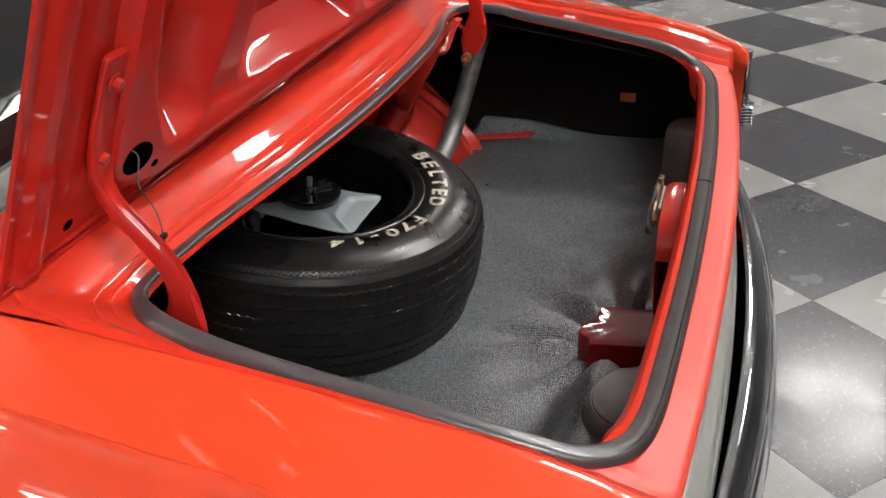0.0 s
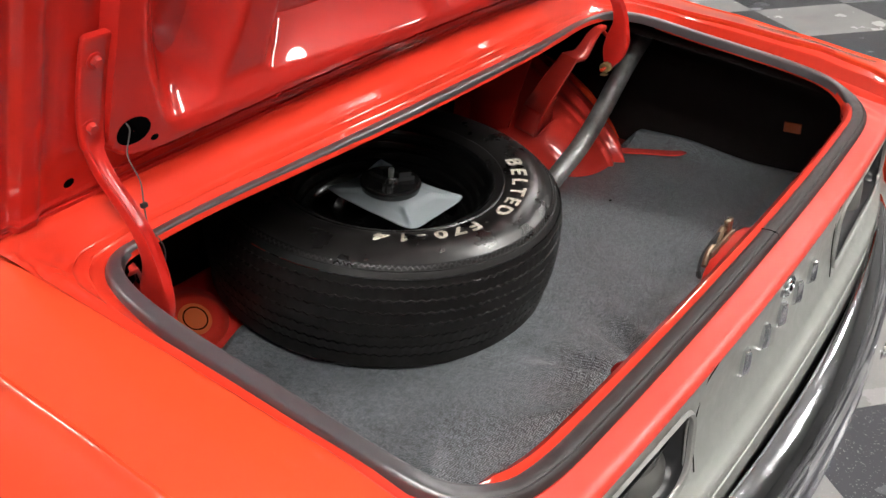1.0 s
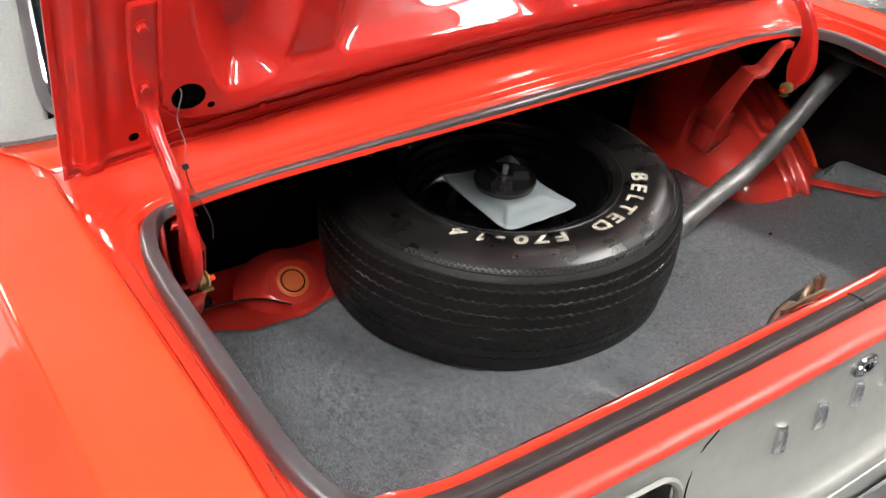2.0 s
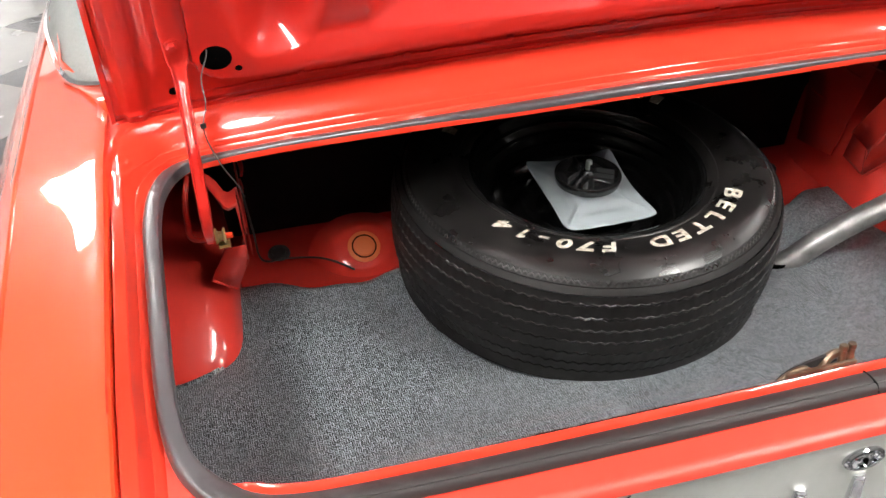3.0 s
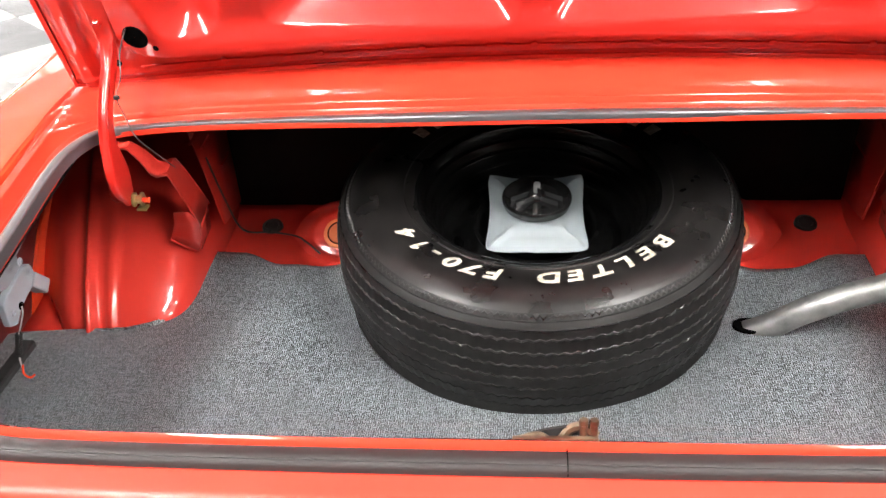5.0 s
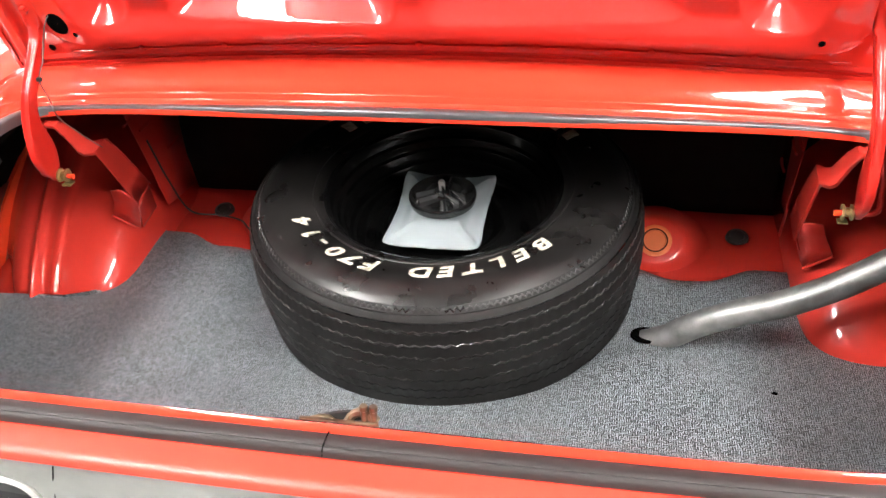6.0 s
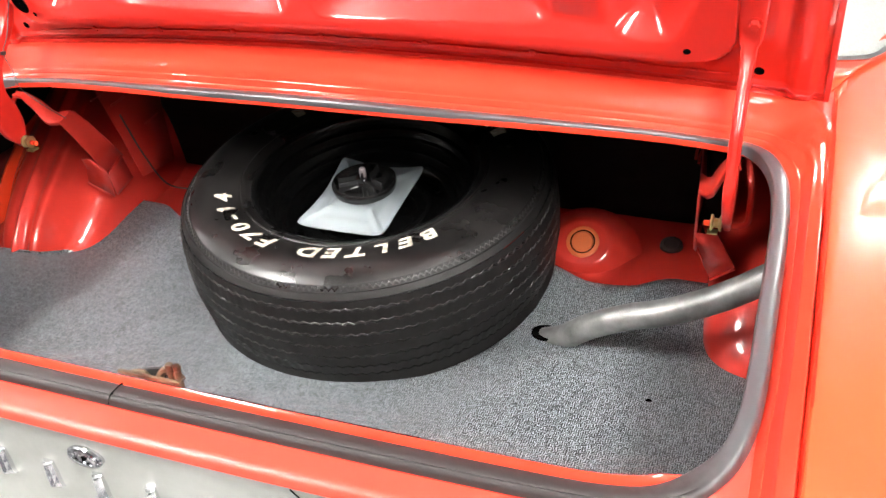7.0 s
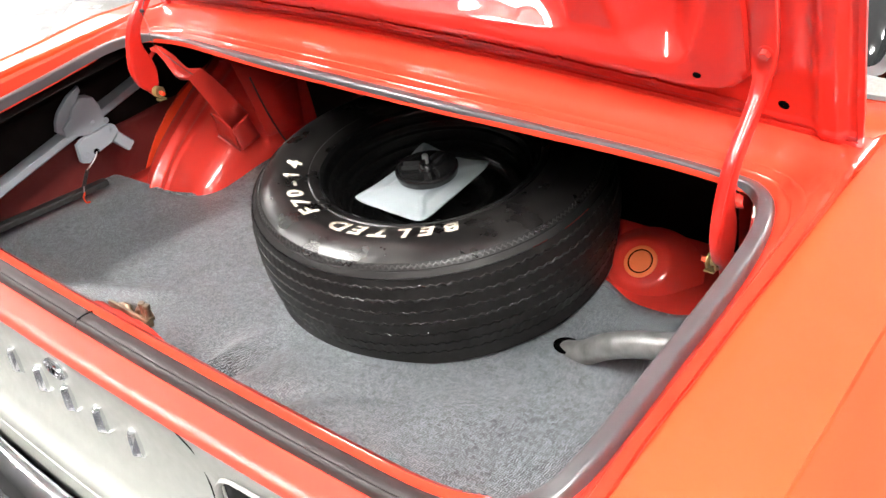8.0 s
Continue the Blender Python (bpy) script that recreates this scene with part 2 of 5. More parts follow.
def box(x0, x1, y0, y1, z0, z1, bm=None, m=None, bevel=0.0):
    own = bmesh.new()
    bmesh.ops.create_cube(own, size=1)
    for v in own.verts:
        v.co = Vector((x0 + (v.co.x + 0.5) * (x1 - x0), y0 + (v.co.y + 0.5) * (y1 - y0), z0 + (v.co.z + 0.5) * (z1 - z0)))
    if bevel:
        bmesh.ops.bevel(own, geom=own.edges[:], offset=bevel, segments=2, affect="EDGES", profile=0.6)
    if m:
        own.transform(m)
    if bm is None:
        return own
    join(bm, own)
    return bm


def join(bm, other):
    me = bpy.data.meshes.new("tmp")
    other.to_mesh(me)
    other.free()
    bm.from_mesh(me)
    bpy.data.meshes.remove(me)
    return bm


def lathe(profile, n=48, m=None):
    """Profile of (radius, height) turned round z."""
    rows = []
    for i in range(n):
        a = 2 * math.pi * i / n
        rows.append([(r * math.cos(a), r * math.sin(a), h) for r, h in profile])
    bm = sheet(rows, wrap=True)
    bmesh.ops.remove_doubles(bm, verts=bm.verts, dist=1e-6)
    if m:
        bm.transform(m)
    return bm


def smooth_path(pts, per=6, closed=False):
    """Points on a soft curve through pts."""
    P = [Vector(p) for p in pts]
    n = len(P)
    out = []
    for i in range(n if closed else n - 1):
        if closed:
            a, b, c, d = P[i - 1], P[i], P[(i + 1) % n], P[(i + 2) % n]
        else:
            b, c = P[i], P[i + 1]
            a = P[i - 1] if i else b * 2 - c
            d = P[i + 2] if i + 2 < n else c * 2 - b
        for k in range(per):
            t = k / per
            out.append(0.5 * (2 * b + (c - a) * t + (2 * a - 5 * b + 4 * c - d) * t * t + (3 * b - a - 3 * c + d) * t ** 3))
    if not closed:
        out.append(P[-1])
    return out


def sweep(path, profile, closed=False, up=(0, 0, 1), caps=True, turn=None, bm=None):
    """Moves a profile of (side, up) points along a path; side is to the right of the way."""
    rows = []
    n = len(path)
    for i, p in enumerate(path):
        a = path[i - 1] if (closed or i) else p
        b = path[(i + 1) % n] if (closed or i < n - 1) else p
        t = (Vector(b) - Vector(a)).normalized()
        side = t.cross(Vector(up)).normalized()
        top = side.cross(t).normalized()
        rows.append([Vector(p) + side * s + top * h for s, h in profile])
    bm = sheet(rows, closed=True, wrap=closed, bm=bm)
    if caps and not closed:
        bm.verts.ensure_lookup_table()
        m = len(profile)
        vs = bm.verts[-n * m:]
        bm.faces.new(vs[:m])
        bm.faces.new(vs[-m:])
    return bm


def circle(r, n=12, squash=1.0):
    return [(r * math.cos(2 * math.pi * i / n), squash * r * math.sin(2 * math.pi * i / n)) for i in range(n)]


def tube(pts, r, n=12, per=6, up=(0, 0, 1), bm=None):
    return sweep(smooth_path(pts, per), circle(r, n), up=up, bm=bm)


def lerp(table, v):
    """Value at v from a table of (v, value) pairs."""
    if v <= table[0][0]:
        return table[0][1]
    for (a, x), (b, y) in zip(table, table[1:]):
        if v <= b:
            f = (v - a) / (b - a)
            f = f * f * (3 - 2 * f) * 0.4 + f * 0.6
            return x + (y - x) * f
    return table[-1][1]


def mirror(pts):
    return [(-p[0], p[1], p[2]) for p in pts]


def bolt(at, axis, r=0.008, h=0.006):
    """A hexagon head on a washer, pointing along axis."""
    q = Vector(axis).to_track_quat("Z", "Y").to_matrix().to_4x4()
    m = Matrix.Translation(at) @ q
    bm = lathe([(0, 0), (r * 1.5, 0), (r * 1.5, 0.0015), (r, 0.002)], 20, m)
    head = lathe([(r, 0.001), (r, h * 0.8), (r * 0.82, h), (0, h)], 6, m)
    return join(bm, head)


# ---- the showroom ----
floor_ob = part("floor", box(-14, 14, -14, 14, -0.12, -0.006), GROUT, None, smooth=0)
tagged(floor_ob, "checkered showroom floor of waxed grey and charcoal tiles", "floor", kind="structure")

for nm, b, lab in (
    ("wall_north", (-14.2, 14.2, 14, 14.2, -0.1, 4.6), "plain white showroom wall ahead of the car"),
    ("wall_south", (-14.2, 14.2, -14.2, -14, -0.1, 4.6), "plain white showroom wall behind the car"),
    ("wall_east", (14, 14.2, -14, 14, -0.1, 4.6), "plain white showroom wall beside the car"),
    ("wall_west", (-14.2, -14, -14, 14, -0.1, 4.6), "plain white showroom wall beside the car"),
):
    tagged(part(nm, box(*b), PLASTER, None, smooth=0), lab, "wall", kind="structure")
tagged(part("ceiling", box(-14.2, 14.2, -14.2, 14.2, 4.6, 4.8), CEILING, None, smooth=0), "plain off-white showroom ceiling", "ceiling", kind="structure")


def ceiling_light():
    root = thing("ceiling_light", (0, 0, 4.2), "white fluorescent panel light hung under the ceiling, switched on", "ceiling light", "ceiling lights")
    part("housing", box(-0.32, 0.32, -0.62, 0.62, 4.24, 4.34, bevel=0.01), PLASTER, root)
    part("diffuser", box(-0.29, 0.29, -0.59, 0.59, 4.2, 4.238, bevel=0.008), TUBE, root, "glowing diffuser")
    part("upper_diffuser", box(-0.27, 0.27, -0.57, 0.57, 4.342, 4.35, bevel=0.003), GLOW, root, "glowing upper diffuser")
    for y in (-0.5, 0.5):
        part("rod", sweep([(0, y, 4.348), (0, y, 4.6)], circle(0.008, 8), up=(1, 0, 0)), CHROME, root)
    return root


first_light = ceiling_light()
spots = [(lx, ly) for lx in (-2.35, 2.35) for ly in (-2.8, -1.3, 5.3)] + [(6.5, -4.6), (6.5, -1.3), (6.5, 2.0), (6.5, 5.3), (-6.5, 5.3), (-5.6, -1.9), (-9.5, 1.8), (-9.5, 4.8)]
first_light.matrix_basis = pose(*spots[0], 4.2)
for lx, ly in spots[1:]:
    copy_thing(first_light, pose(lx, ly, 4.2))


def glow_pane(name, m, label):
    """A tall glowing pane in its frame, added out of view for soft reflections, facing along -y before it is placed."""
    root = thing(name, (0, 0, 0), label, "window", kind="structure")
    part("pane", box(-2.1, 2.1, 0.02, 0.03, 0.75, 4.1), PANE, root)
    for x in (-2.14, 0.0, 2.14):
        part("window_frame", box(x - 0.05, x + 0.05, -0.04, 0.015, 0.68, 4.16), CEILING, root)
    for z in (0.70, 4.14):
        part("window_frame", box(-2.19, 2.19, -0.045, 0.01, z - 0.05, z + 0.05), CEILING, root)
    root.matrix_basis = m


for k in range(5):
    glow_pane("window_%d" % (k + 1), pose(-9.6 + 4.8 * k, 13.95, 0), "tall glowing pane added in the unseen far wall for soft reflections")
for k in range(2):
    glow_pane("window_%d" % (k + 6), pose(-13.95, 0.8 + 4.8 * k, 0, 0, 0, 90), "tall glowing pane added in the unseen side wall for soft reflections")

# ---- the car ----
car = thing("car", (0, 1.5, 0), "glossy red classic coupe with its boot lid standing open", "car")

# the line of the boot opening, right half, from the middle of the rear lip to the middle of the front edge
HALF_RING = [(0, 0.042, 0.821), (0.25, 0.0455, 0.8185), (0.48, 0.0555, 0.8125), (0.58, 0.064, 0.811), (0.635, 0.082, 0.815),
             (0.668, 0.118, 0.828), (0.682, 0.165, 0.846), (0.686, 0.23, 0.861), (0.686, 0.32, 0.877), (0.686, 0.42, 0.893),
             (0.684, 0.50, 0.908), (0.675, 0.56, 0.919), (0.652, 0.606, 0.924), (0.605, 0.630, 0.926), (0.5, 0.615, 0.939),
             (0.35, 0.577, 0.957), (0.18, 0.549, 0.969)]
RING = HALF_RING + [(0, 0.539, 0.974)] + mirror(HALF_RING[:0:-1])
ring = smooth_path(RING, 5, closed=True)


def soft(v, a, b):
    f = min(1.0, max(0.0, (v - a) / (b - a)))
    return f * f * (3 - 2 * f)


def fender_in(y):
    """Height of the wing's inner edge beside the lid."""
    return lerp([(-0.02, 0.822), (0.02, 0.848), (0.11, 0.878), (0.20, 0.898), (0.43, 0.926), (0.56, 0.941), (0.66, 0.951), (1.0, 0.967), (2.2, 0.958)], y)


def crease(y):
    """Height of the crease along the wing's shoulder."""
    return lerp([(-0.02, 0.792), (0.02, 0.818), (0.10, 0.850), (0.29, 0.883), (0.43, 0.907), (0.64, 0.935), (1.0, 0.945), (2.2, 0.933)], y)


def lid_edge(x):
    """The front edge of the lid, above the cowl: y and z."""
    return 0.658 + 0.14 * x * x, 1.021 - 0.105 * x * x


def deep(p):
    """How far the gutter drops beside the seal along the sides."""
    return 0.006 * soft(p.y, 0.10, 0.17) * (1 - soft(p.y, 0.46, 0.56)) * soft(abs(p.x), 0.60, 0.66)


def slim(p):
    """The seal keeps to the outer half of the flange along the sides."""
    return 1 - 0.72 * soft(p.y, 0.068, 0.15) * soft(abs(p.x), 0.59, 0.655) - 0.45 * soft(p.y, 0.50, 0.54) * (1 - soft(abs(p.x), 0.60, 0.67))


# rolled flange of the opening, going round inside the gasket (the way runs anticlockwise, so side is outward)
flange_rows = []
for i, p in enumerate(ring):
    t = (ring[(i + 1) % len(ring)] - ring[i - 1]).normalized()
    side = t.cross(Vector((0, 0, 1))).normalized()
    top = side.cross(t).normalized()
    rear = (1 - soft(abs(p.x), 0.628, 0.660)) if p.y < 0.3 else 0.0
    drop, lift = 0.009 + 0.04 * rear, 0.0145 * rear
    flank = slim(p) * (1 - 0.25 * soft(p.y, 0.09, 0.20) * soft(abs(p.x), 0.58, 0.64) - 0.35 * soft(p.y, 0.50, 0.54) * (1 - soft(abs(p.x), 0.58, 0.64)))
    drop -= 0.004 * soft(p.y, 0.50, 0.54)
    prof = [(-0.018 - 0.003 * rear, -drop), (-0.018 - 0.008 * rear, -0.003), (-0.018 - 0.006 * rear, 0.002 + lift * 0.7), (-0.0165 + 0.0005 * rear, 0.003 + lift), (-0.014 + 0.0035 * rear, 0.002 + lift * 0.75), (-0.012 + 0.0035 * rear, 0.001), (0.017, 0.001 - deep(p) * 1.2), (0.017, -0.003 - deep(p) * 1.2), (-0.014, -0.004), (-0.0155, -drop)]
    flange_rows.append([p + side * (s * flank if s < 0 else s) + top * h for s, h in prof])
part("opening_flange", sheet(flange_rows, closed=True, wrap=True), RED_COWL, car, smooth=50)
seal_rows = []
for i, p in enumerate(ring):
    t = (ring[(i + 1) % len(ring)] - ring[i - 1]).normalized()
    side = t.cross(Vector((0, 0, 1))).normalized()
    top = side.cross(t).normalized()
    k = 1 - 0.36 * soft(p.y, 0.50, 0.60) * (1 - soft(abs(p.x), 0.58, 0.66))
    flank, dip = slim(p), 0.0016 * (1 - soft(p.y, 0.07, 0.13))
    flank *= 1 - 0.30 * (1 - soft(abs(p.x), 0.60, 0.66)) * (1 - soft(p.y, 0.10, 0.20))
    low = -0.007 * soft(p.y, 0.08, 0.17) * soft(abs(p.x), 0.60, 0.66)
    prof = ((-0.0185 if low < -0.003 else -0.015, 0.0012 + low), (-0.0158, 0.006), (-0.0148, 0.0095), (-0.012, 0.0115), (-0.006, 0.0122), (0.001, 0.0124), (0.0062, 0.0122), (0.0086, 0.0118 - dip), (0.0108, 0.0114), (0.0138, 0.0098), (0.0162, 0.006), (0.017, 0.0012 - deep(p) * 1.2))
    seal_rows.append([p + side * (s * flank if s < 0 else s) * k + top * h * k for s, h in prof])
part("gasket", sheet(seal_rows, closed=True, wrap=True), GASKET, car, "black rubber boot seal", smooth=50)
# the joint of the seal
part("seal_joint", sweep([(0.0262, 0.0245, 0.8240), (0.0262, 0.0285, 0.8318), (0.0262, 0.032, 0.8335), (0.0262, 0.042, 0.8343), (0.0262, 0.053, 0.8335), (0.0262, 0.0575, 0.829)], [(-0.0006, -0.003), (0.0006, -0.003), (0.0006, 0.0), (-0.0006, 0.0)]), HOLE, car)

# gutter and cowl: from the gasket out to the wings and up to the lid's front edge
# steps across the gutter: share of the way, height beside the opening, height on the cowl
STEPS = ((0.0, 0, 0), (0.05, 0.0, 0.0), (0.10, 0.0004, 0.0), (0.138, 0.0006, 0.0), (0.143, 0.0004, 0.0006), (0.148, 0.0, 0.0010), (0.153, -0.0002, 0.0007), (0.19, 0.0022, 0.0001), (0.24, 0.0056, -0.0003), (0.282, 0.0088, -0.0006), (0.287, 0.0092, 0.0001), (0.292, 0.0096, 0.0003), (0.297, 0.0100, -0.0002),
         (0.33, 0.0108, -0.0002), (0.36, 0.0106, -0.0003), (0.40, 0.0100, -0.0002), (0.44, 0.0093, 0.0006), (0.48, 0.0085, 0.0018), (0.52, 0.0076, 0.0030), (0.56, 0.0067, 0.0038), (0.64, 0.0048, 0.0050), (0.70, 0.0034, 0.0056), (0.74, 0.0024, 0.0060), (0.80, 0.0012, 0.0060), (0.84, 0.0002, 0.0056), (0.88, -0.0036, 0.0045), (0.93, -0.0066, 0.0030), (1.0, -0.0065, -0.002))
WIDEN = [(0.0, 0.0), (0.138, 0.235), (0.153, 0.255), (0.282, 0.47), (0.297, 0.492), (0.36, 0.54), (0.84, 0.895), (0.88, 0.92), (0.93, 0.945), (1.0, 1.0)]


def across(a, o, kind):
    """One row of the gutter's section between its edge by the seal and its outer edge."""
    row = []
    for s, dip, rib in STEPS:
        q = a.lerp(o, lerp(WIDEN, s) * (1 - kind) + s * kind)
        # the groove by the wing runs out toward the cowl
        d = (dip + 0.0095 * soft(q.y, 0.45, 0.64) * soft(s, 0.80, 0.93)) * (1 - kind) + rib * kind
        # brushed-on sealer in the corners
        lump = 0.0034 * soft(abs(q.x), 0.63, 0.69) * soft(q.y, 0.50, 0.57) * soft(s, 0.2, 0.4)
        row.append(q + Vector((0, 0, d + lump * noise.noise((q.x * 110, q.y * 70, 3.0)))))
    return row


gut = []
N = len(ring)
for i, p in enumerate(ring):
    q, r = ring[i - 1], ring[(i + 1) % N]
    t = (r - q).normalized()
    side = t.cross(Vector((0, 0, 1))).normalized()
    if p.y < 0.164:
        continue
    sx = 1 if p.x > 0 else -1
    # outer partner of this point
    if p.y < 0.53:
        f = max(0.0, (p.y - 0.40) / 0.13)
        oy = p.y + 0.11 * f * f
        o = Vector((sx * 0.739, oy, fender_in(oy) - 0.004))
        kind = 0.0
    elif abs(p.x) > 0.6:
        f = min(1.0, (p.y - 0.53) / 0.09) if p.x * sx > 0.64 else 1.0
        oy = 0.64 + 0.075 * min(1.0, f)
        o = Vector((sx * (0.739 - 0.004 * f), oy, fender_in(oy) - 0.004 + 0.006 * f))
        if abs(p.x) < 0.64:
            o.x = sx * (0.60 + (abs(p.x) - 0.60) / 0.04 * 0.129)
            ly, lz = lid_edge(o.x)
            o.y, o.z = ly + 0.002, lz - 0.004
        kind = f
    else:
        ly, lz = lid_edge(p.x)
        o = Vector((p.x, ly + 0.002, lz - 0.004))
        kind = 1.0
    a = p + side * 0.0165 + Vector((0, 0, 0.0005 - deep(p)))
    row = across(a, o, kind)
    # on under the lid, out of sight
    if kind > 0.5:
        row.append(o + Vector((0, 0.05, 0.004)))
        row.append(o + Vector((0, 0.12, 0.010)))
    else:
        row.append(o + Vector((sx * 0.002, 0, 0.004)))
        row.append(o + Vector((sx * 0.004, 0, 0.006)))
    gut.append(row)
def bow(x):
    """How far the tail curves forward and down toward its ends."""
    return 0.068 * x * x, -0.045 * x * x


def bowed(bm):
    for v in bm.verts:
        dy, dz = bow(v.co.x)
        v.co.y += dy
        v.co.z += dz
    return bm


# the ring starts at the middle of the rear lip, so the rows run from right rear to left rear; the gutter runs on to the tail
EDGE = gut[0][0].copy()
LIP_SHARE = ((1.0, 1.0), (0.83, 0.8), (0.65, 0.6), (0.45, 0.4), (0.25, 0.2), (0.12, 0.1), (0.0, 0.0))


def lip_height(x):
    dy, dz = bow(x)
    return -0.004 + dy, 0.8195 + dz + 0.026 * soft(abs(x), 0.66, 0.745)


for sx in (1, -1):
    yo, zo = lip_height(EDGE.x)
    run = []
    for fy, fz in LIP_SHARE[1:]:
        y, z = yo + (EDGE.y - yo) * fy, zo + (EDGE.z - zo) * fz
        row = across(Vector((sx * EDGE.x, y, z)), Vector((sx * 0.739, y, fender_in(y) - 0.004)), 0.0)
        run.append(row + [row[-1] + Vector((sx * 0.002, 0, 0.004)), row[-1] + Vector((sx * 0.004, 0, 0.006))])
    for dy, dz in ((-0.006, -0.004), (-0.0095, -0.010), (-0.010, -0.016), (-0.002, -0.022)):
        run.append([p + Vector((0, dy, dz)) for p in run[5]])
    gut = run[::-1] + gut if sx > 0 else gut + run
part("boot_surround", sheet(gut), RED_COWL, car, smooth=40)

# rear lip between the gasket and the tail panel
lip = []
for i in range(161):
    u = -1 + i / 80
    x = EDGE.x * math.copysign(1 - (1 - abs(u)) ** 1.5, u)
    dy, dz = bow(x)
    yi = lerp([(0, 0.0285), (0.25, 0.032), (0.48, 0.042), (0.56, 0.050), (0.62, 0.064), (0.66, 0.092), (0.675, 0.115), (0.683, 0.130), (0.69, 0.146), (EDGE.x, EDGE.y)], abs(x))
    zi = lerp([(0, 0.8215), (0.25, 0.819), (0.48, 0.813), (0.58, 0.8115), (0.64, 0.816), (0.67, 0.829), (0.683, 0.834), (0.69, 0.8395), (EDGE.x, EDGE.z)], abs(x))
    yo, zo = lip_height(x)
    lip.append([(x, yo + (yi - yo) * fy, zo + (zi - zo) * fz) for fy, fz in LIP_SHARE] + [(x, -0.010 + dy, 0.817 + dz), (x, -0.0135 + dy, 0.812 + dz), (x, -0.014 + dy, 0.806 + dz), (x, -0.006 + dy, 0.801 + dz)])
part("rear_lip", sheet(lip), RED_LIP, car, solid=0.002)


for sx in (-1, 1):
    part("quarter_seam", sheet([[(sx * x, y, fender_in(y) - dz - 0.030 * (1 - soft(y, 0.69, 0.78)) * (1 - soft(x, 0.714, 0.73))) for y in (0.70, 0.715, 0.73, 0.76, 0.84, 0.92, 1.0)] for x, dz in ((0.690, 0.016), (0.712, 0.010), (0.728, 0.007), (0.745, 0.006))]), RED, car, solid=0.002)


def wing(sx):
    rows = []
    ys = sorted(set([round(0.55 + 0.05 * k, 3) for k in range(21)] + [round(3.3 + 0.05 * k, 3) for k in range(21)] + [-0.012, -0.004, 0.006, 0.02, 0.04, 0.065, 0.09, 0.12, 0.16, 0.2, 0.26, 0.32, 0.40, 0.48, 0.56, 0.64, 0.72, 0.8, 0.9, 1.0, 1.2, 1.5, 1.9, 2.4, 3.2, 4.35]))
    for y in ys:
        f, c = fender_in(y), crease(y)
        e = min(1.0, max(0.0, (y + 0.02) / 0.10))
        e = math.sqrt(e)
        w = 1.0
        d = f - c
        prof = [(0.7385, f - 0.036), (0.7392, f - 0.010), (0.7402, f - 0.0025), (0.7425, f - 0.0004), (0.747, f), (0.755, f - 0.04 * d), (0.78, f - 0.26 * d), (0.81, f - 0.53 * d), (0.835, f - 0.76 * d),
                (0.8515, c + 0.10 * d), (0.8555, c + 0.07 * d), (0.8575, c + 0.06 * d + 0.0018), (0.8595, c + 0.04 * d + 0.0027), (0.8615, c + 0.0016), (0.8640, c - 0.0035), (0.872, c - 0.0125), (0.888, c - 0.032), (0.908, c - 0.060), (0.926, c - 0.092), (0.938, c - 0.130), (0.946, c - 0.19), (0.948, 0.66), (0.948, 0.60), (0.943, 0.55), (0.935, 0.50), (0.922, 0.45), (0.908, 0.40), (0.89, 0.35), (0.87, 0.30), (0.85, 0.26)]
        rows.append([(sx * px, y, max(pz, 0.2)) for px, pz in prof])
    bm = sheet(rows)
    hole = [f for f in bm.faces if any((f.calc_center_median().y - wy) ** 2 + (f.calc_center_median().z - 0.34) ** 2 < 0.37 ** 2 for wy in (1.05, 3.80)) and f.calc_center_median().z < 0.72]
    bmesh.ops.delete(bm, geom=hole, context="FACES")
    return bm


for sx in (-1, 1):
    part("rear_wing", wing(sx), RED, car, smooth=28, solid=0.0015)
    for wy in (1.05, 3.80):
        part("arch_lip", sweep([(sx * 0.925, wy + 0.380 * math.cos(radians(a)), 0.34 + 0.385 * math.sin(radians(a))) for a in range(-14, 195, 8)], [(-0.018, -0.018), (0.018, -0.018), (0.018, 0.016), (-0.018, 0.016)], up=(1, 0, 0)), RED, car)
    # bright end cap at the tail tip
    cap = [(sx * 0.858, -0.014, 0.800), (sx * 0.866, -0.015, 0.76), (sx * 0.878, -0.016, 0.70), (sx * 0.884, -0.016, 0.66)]
    trim = part("tail_end_trim", tube(cap, 0.007, 10), CHROME, car, "chrome strip down the wing's end")
    for k in range(6):
        part("ribbed_end", box(sx * 0.850, sx * 0.892, -0.038, -0.010, 0.618 + 0.008 * k, 0.6245 + 0.008 * k, bevel=0.0015), CHROME, trim)

# tail panel with its two lamp openings
def tail_y(z, x):
    return lerp([(0.60, -0.030), (0.622, -0.008), (0.66, 0.002), (0.72, 0.003), (0.78, -0.003), (0.80, -0.0095), (0.812, -0.013)], z)


def rounded(x0, x1, z0, z1, r, per=6):
    pts = []
    for cx, cz, a0 in ((x1 - r, z1 - r, 0), (x0 + r, z1 - r, 90), (x0 + r, z0 + r, 180), (x1 - r, z0 + r, 270)):
        for k in range(per + 1):
            a = radians(a0 + 90 * k / per)
            pts.append((cx + r * math.cos(a), cz + r * math.sin(a)))
    return pts


xs = [-0.862 + 1.724 * i / 120 for i in range(121)]
zs = [0.810, 0.800, 0.792, 0.78, 0.765, 0.75, 0.735, 0.72, 0.70, 0.68, 0.66, 0.645, 0.632, 0.622, 0.612, 0.602]
LX0, LX1, LZ0, LZ1, LR = 0.310, 0.79, 0.640, 0.758, 0.036
bm = bmesh.new()
grid = {}
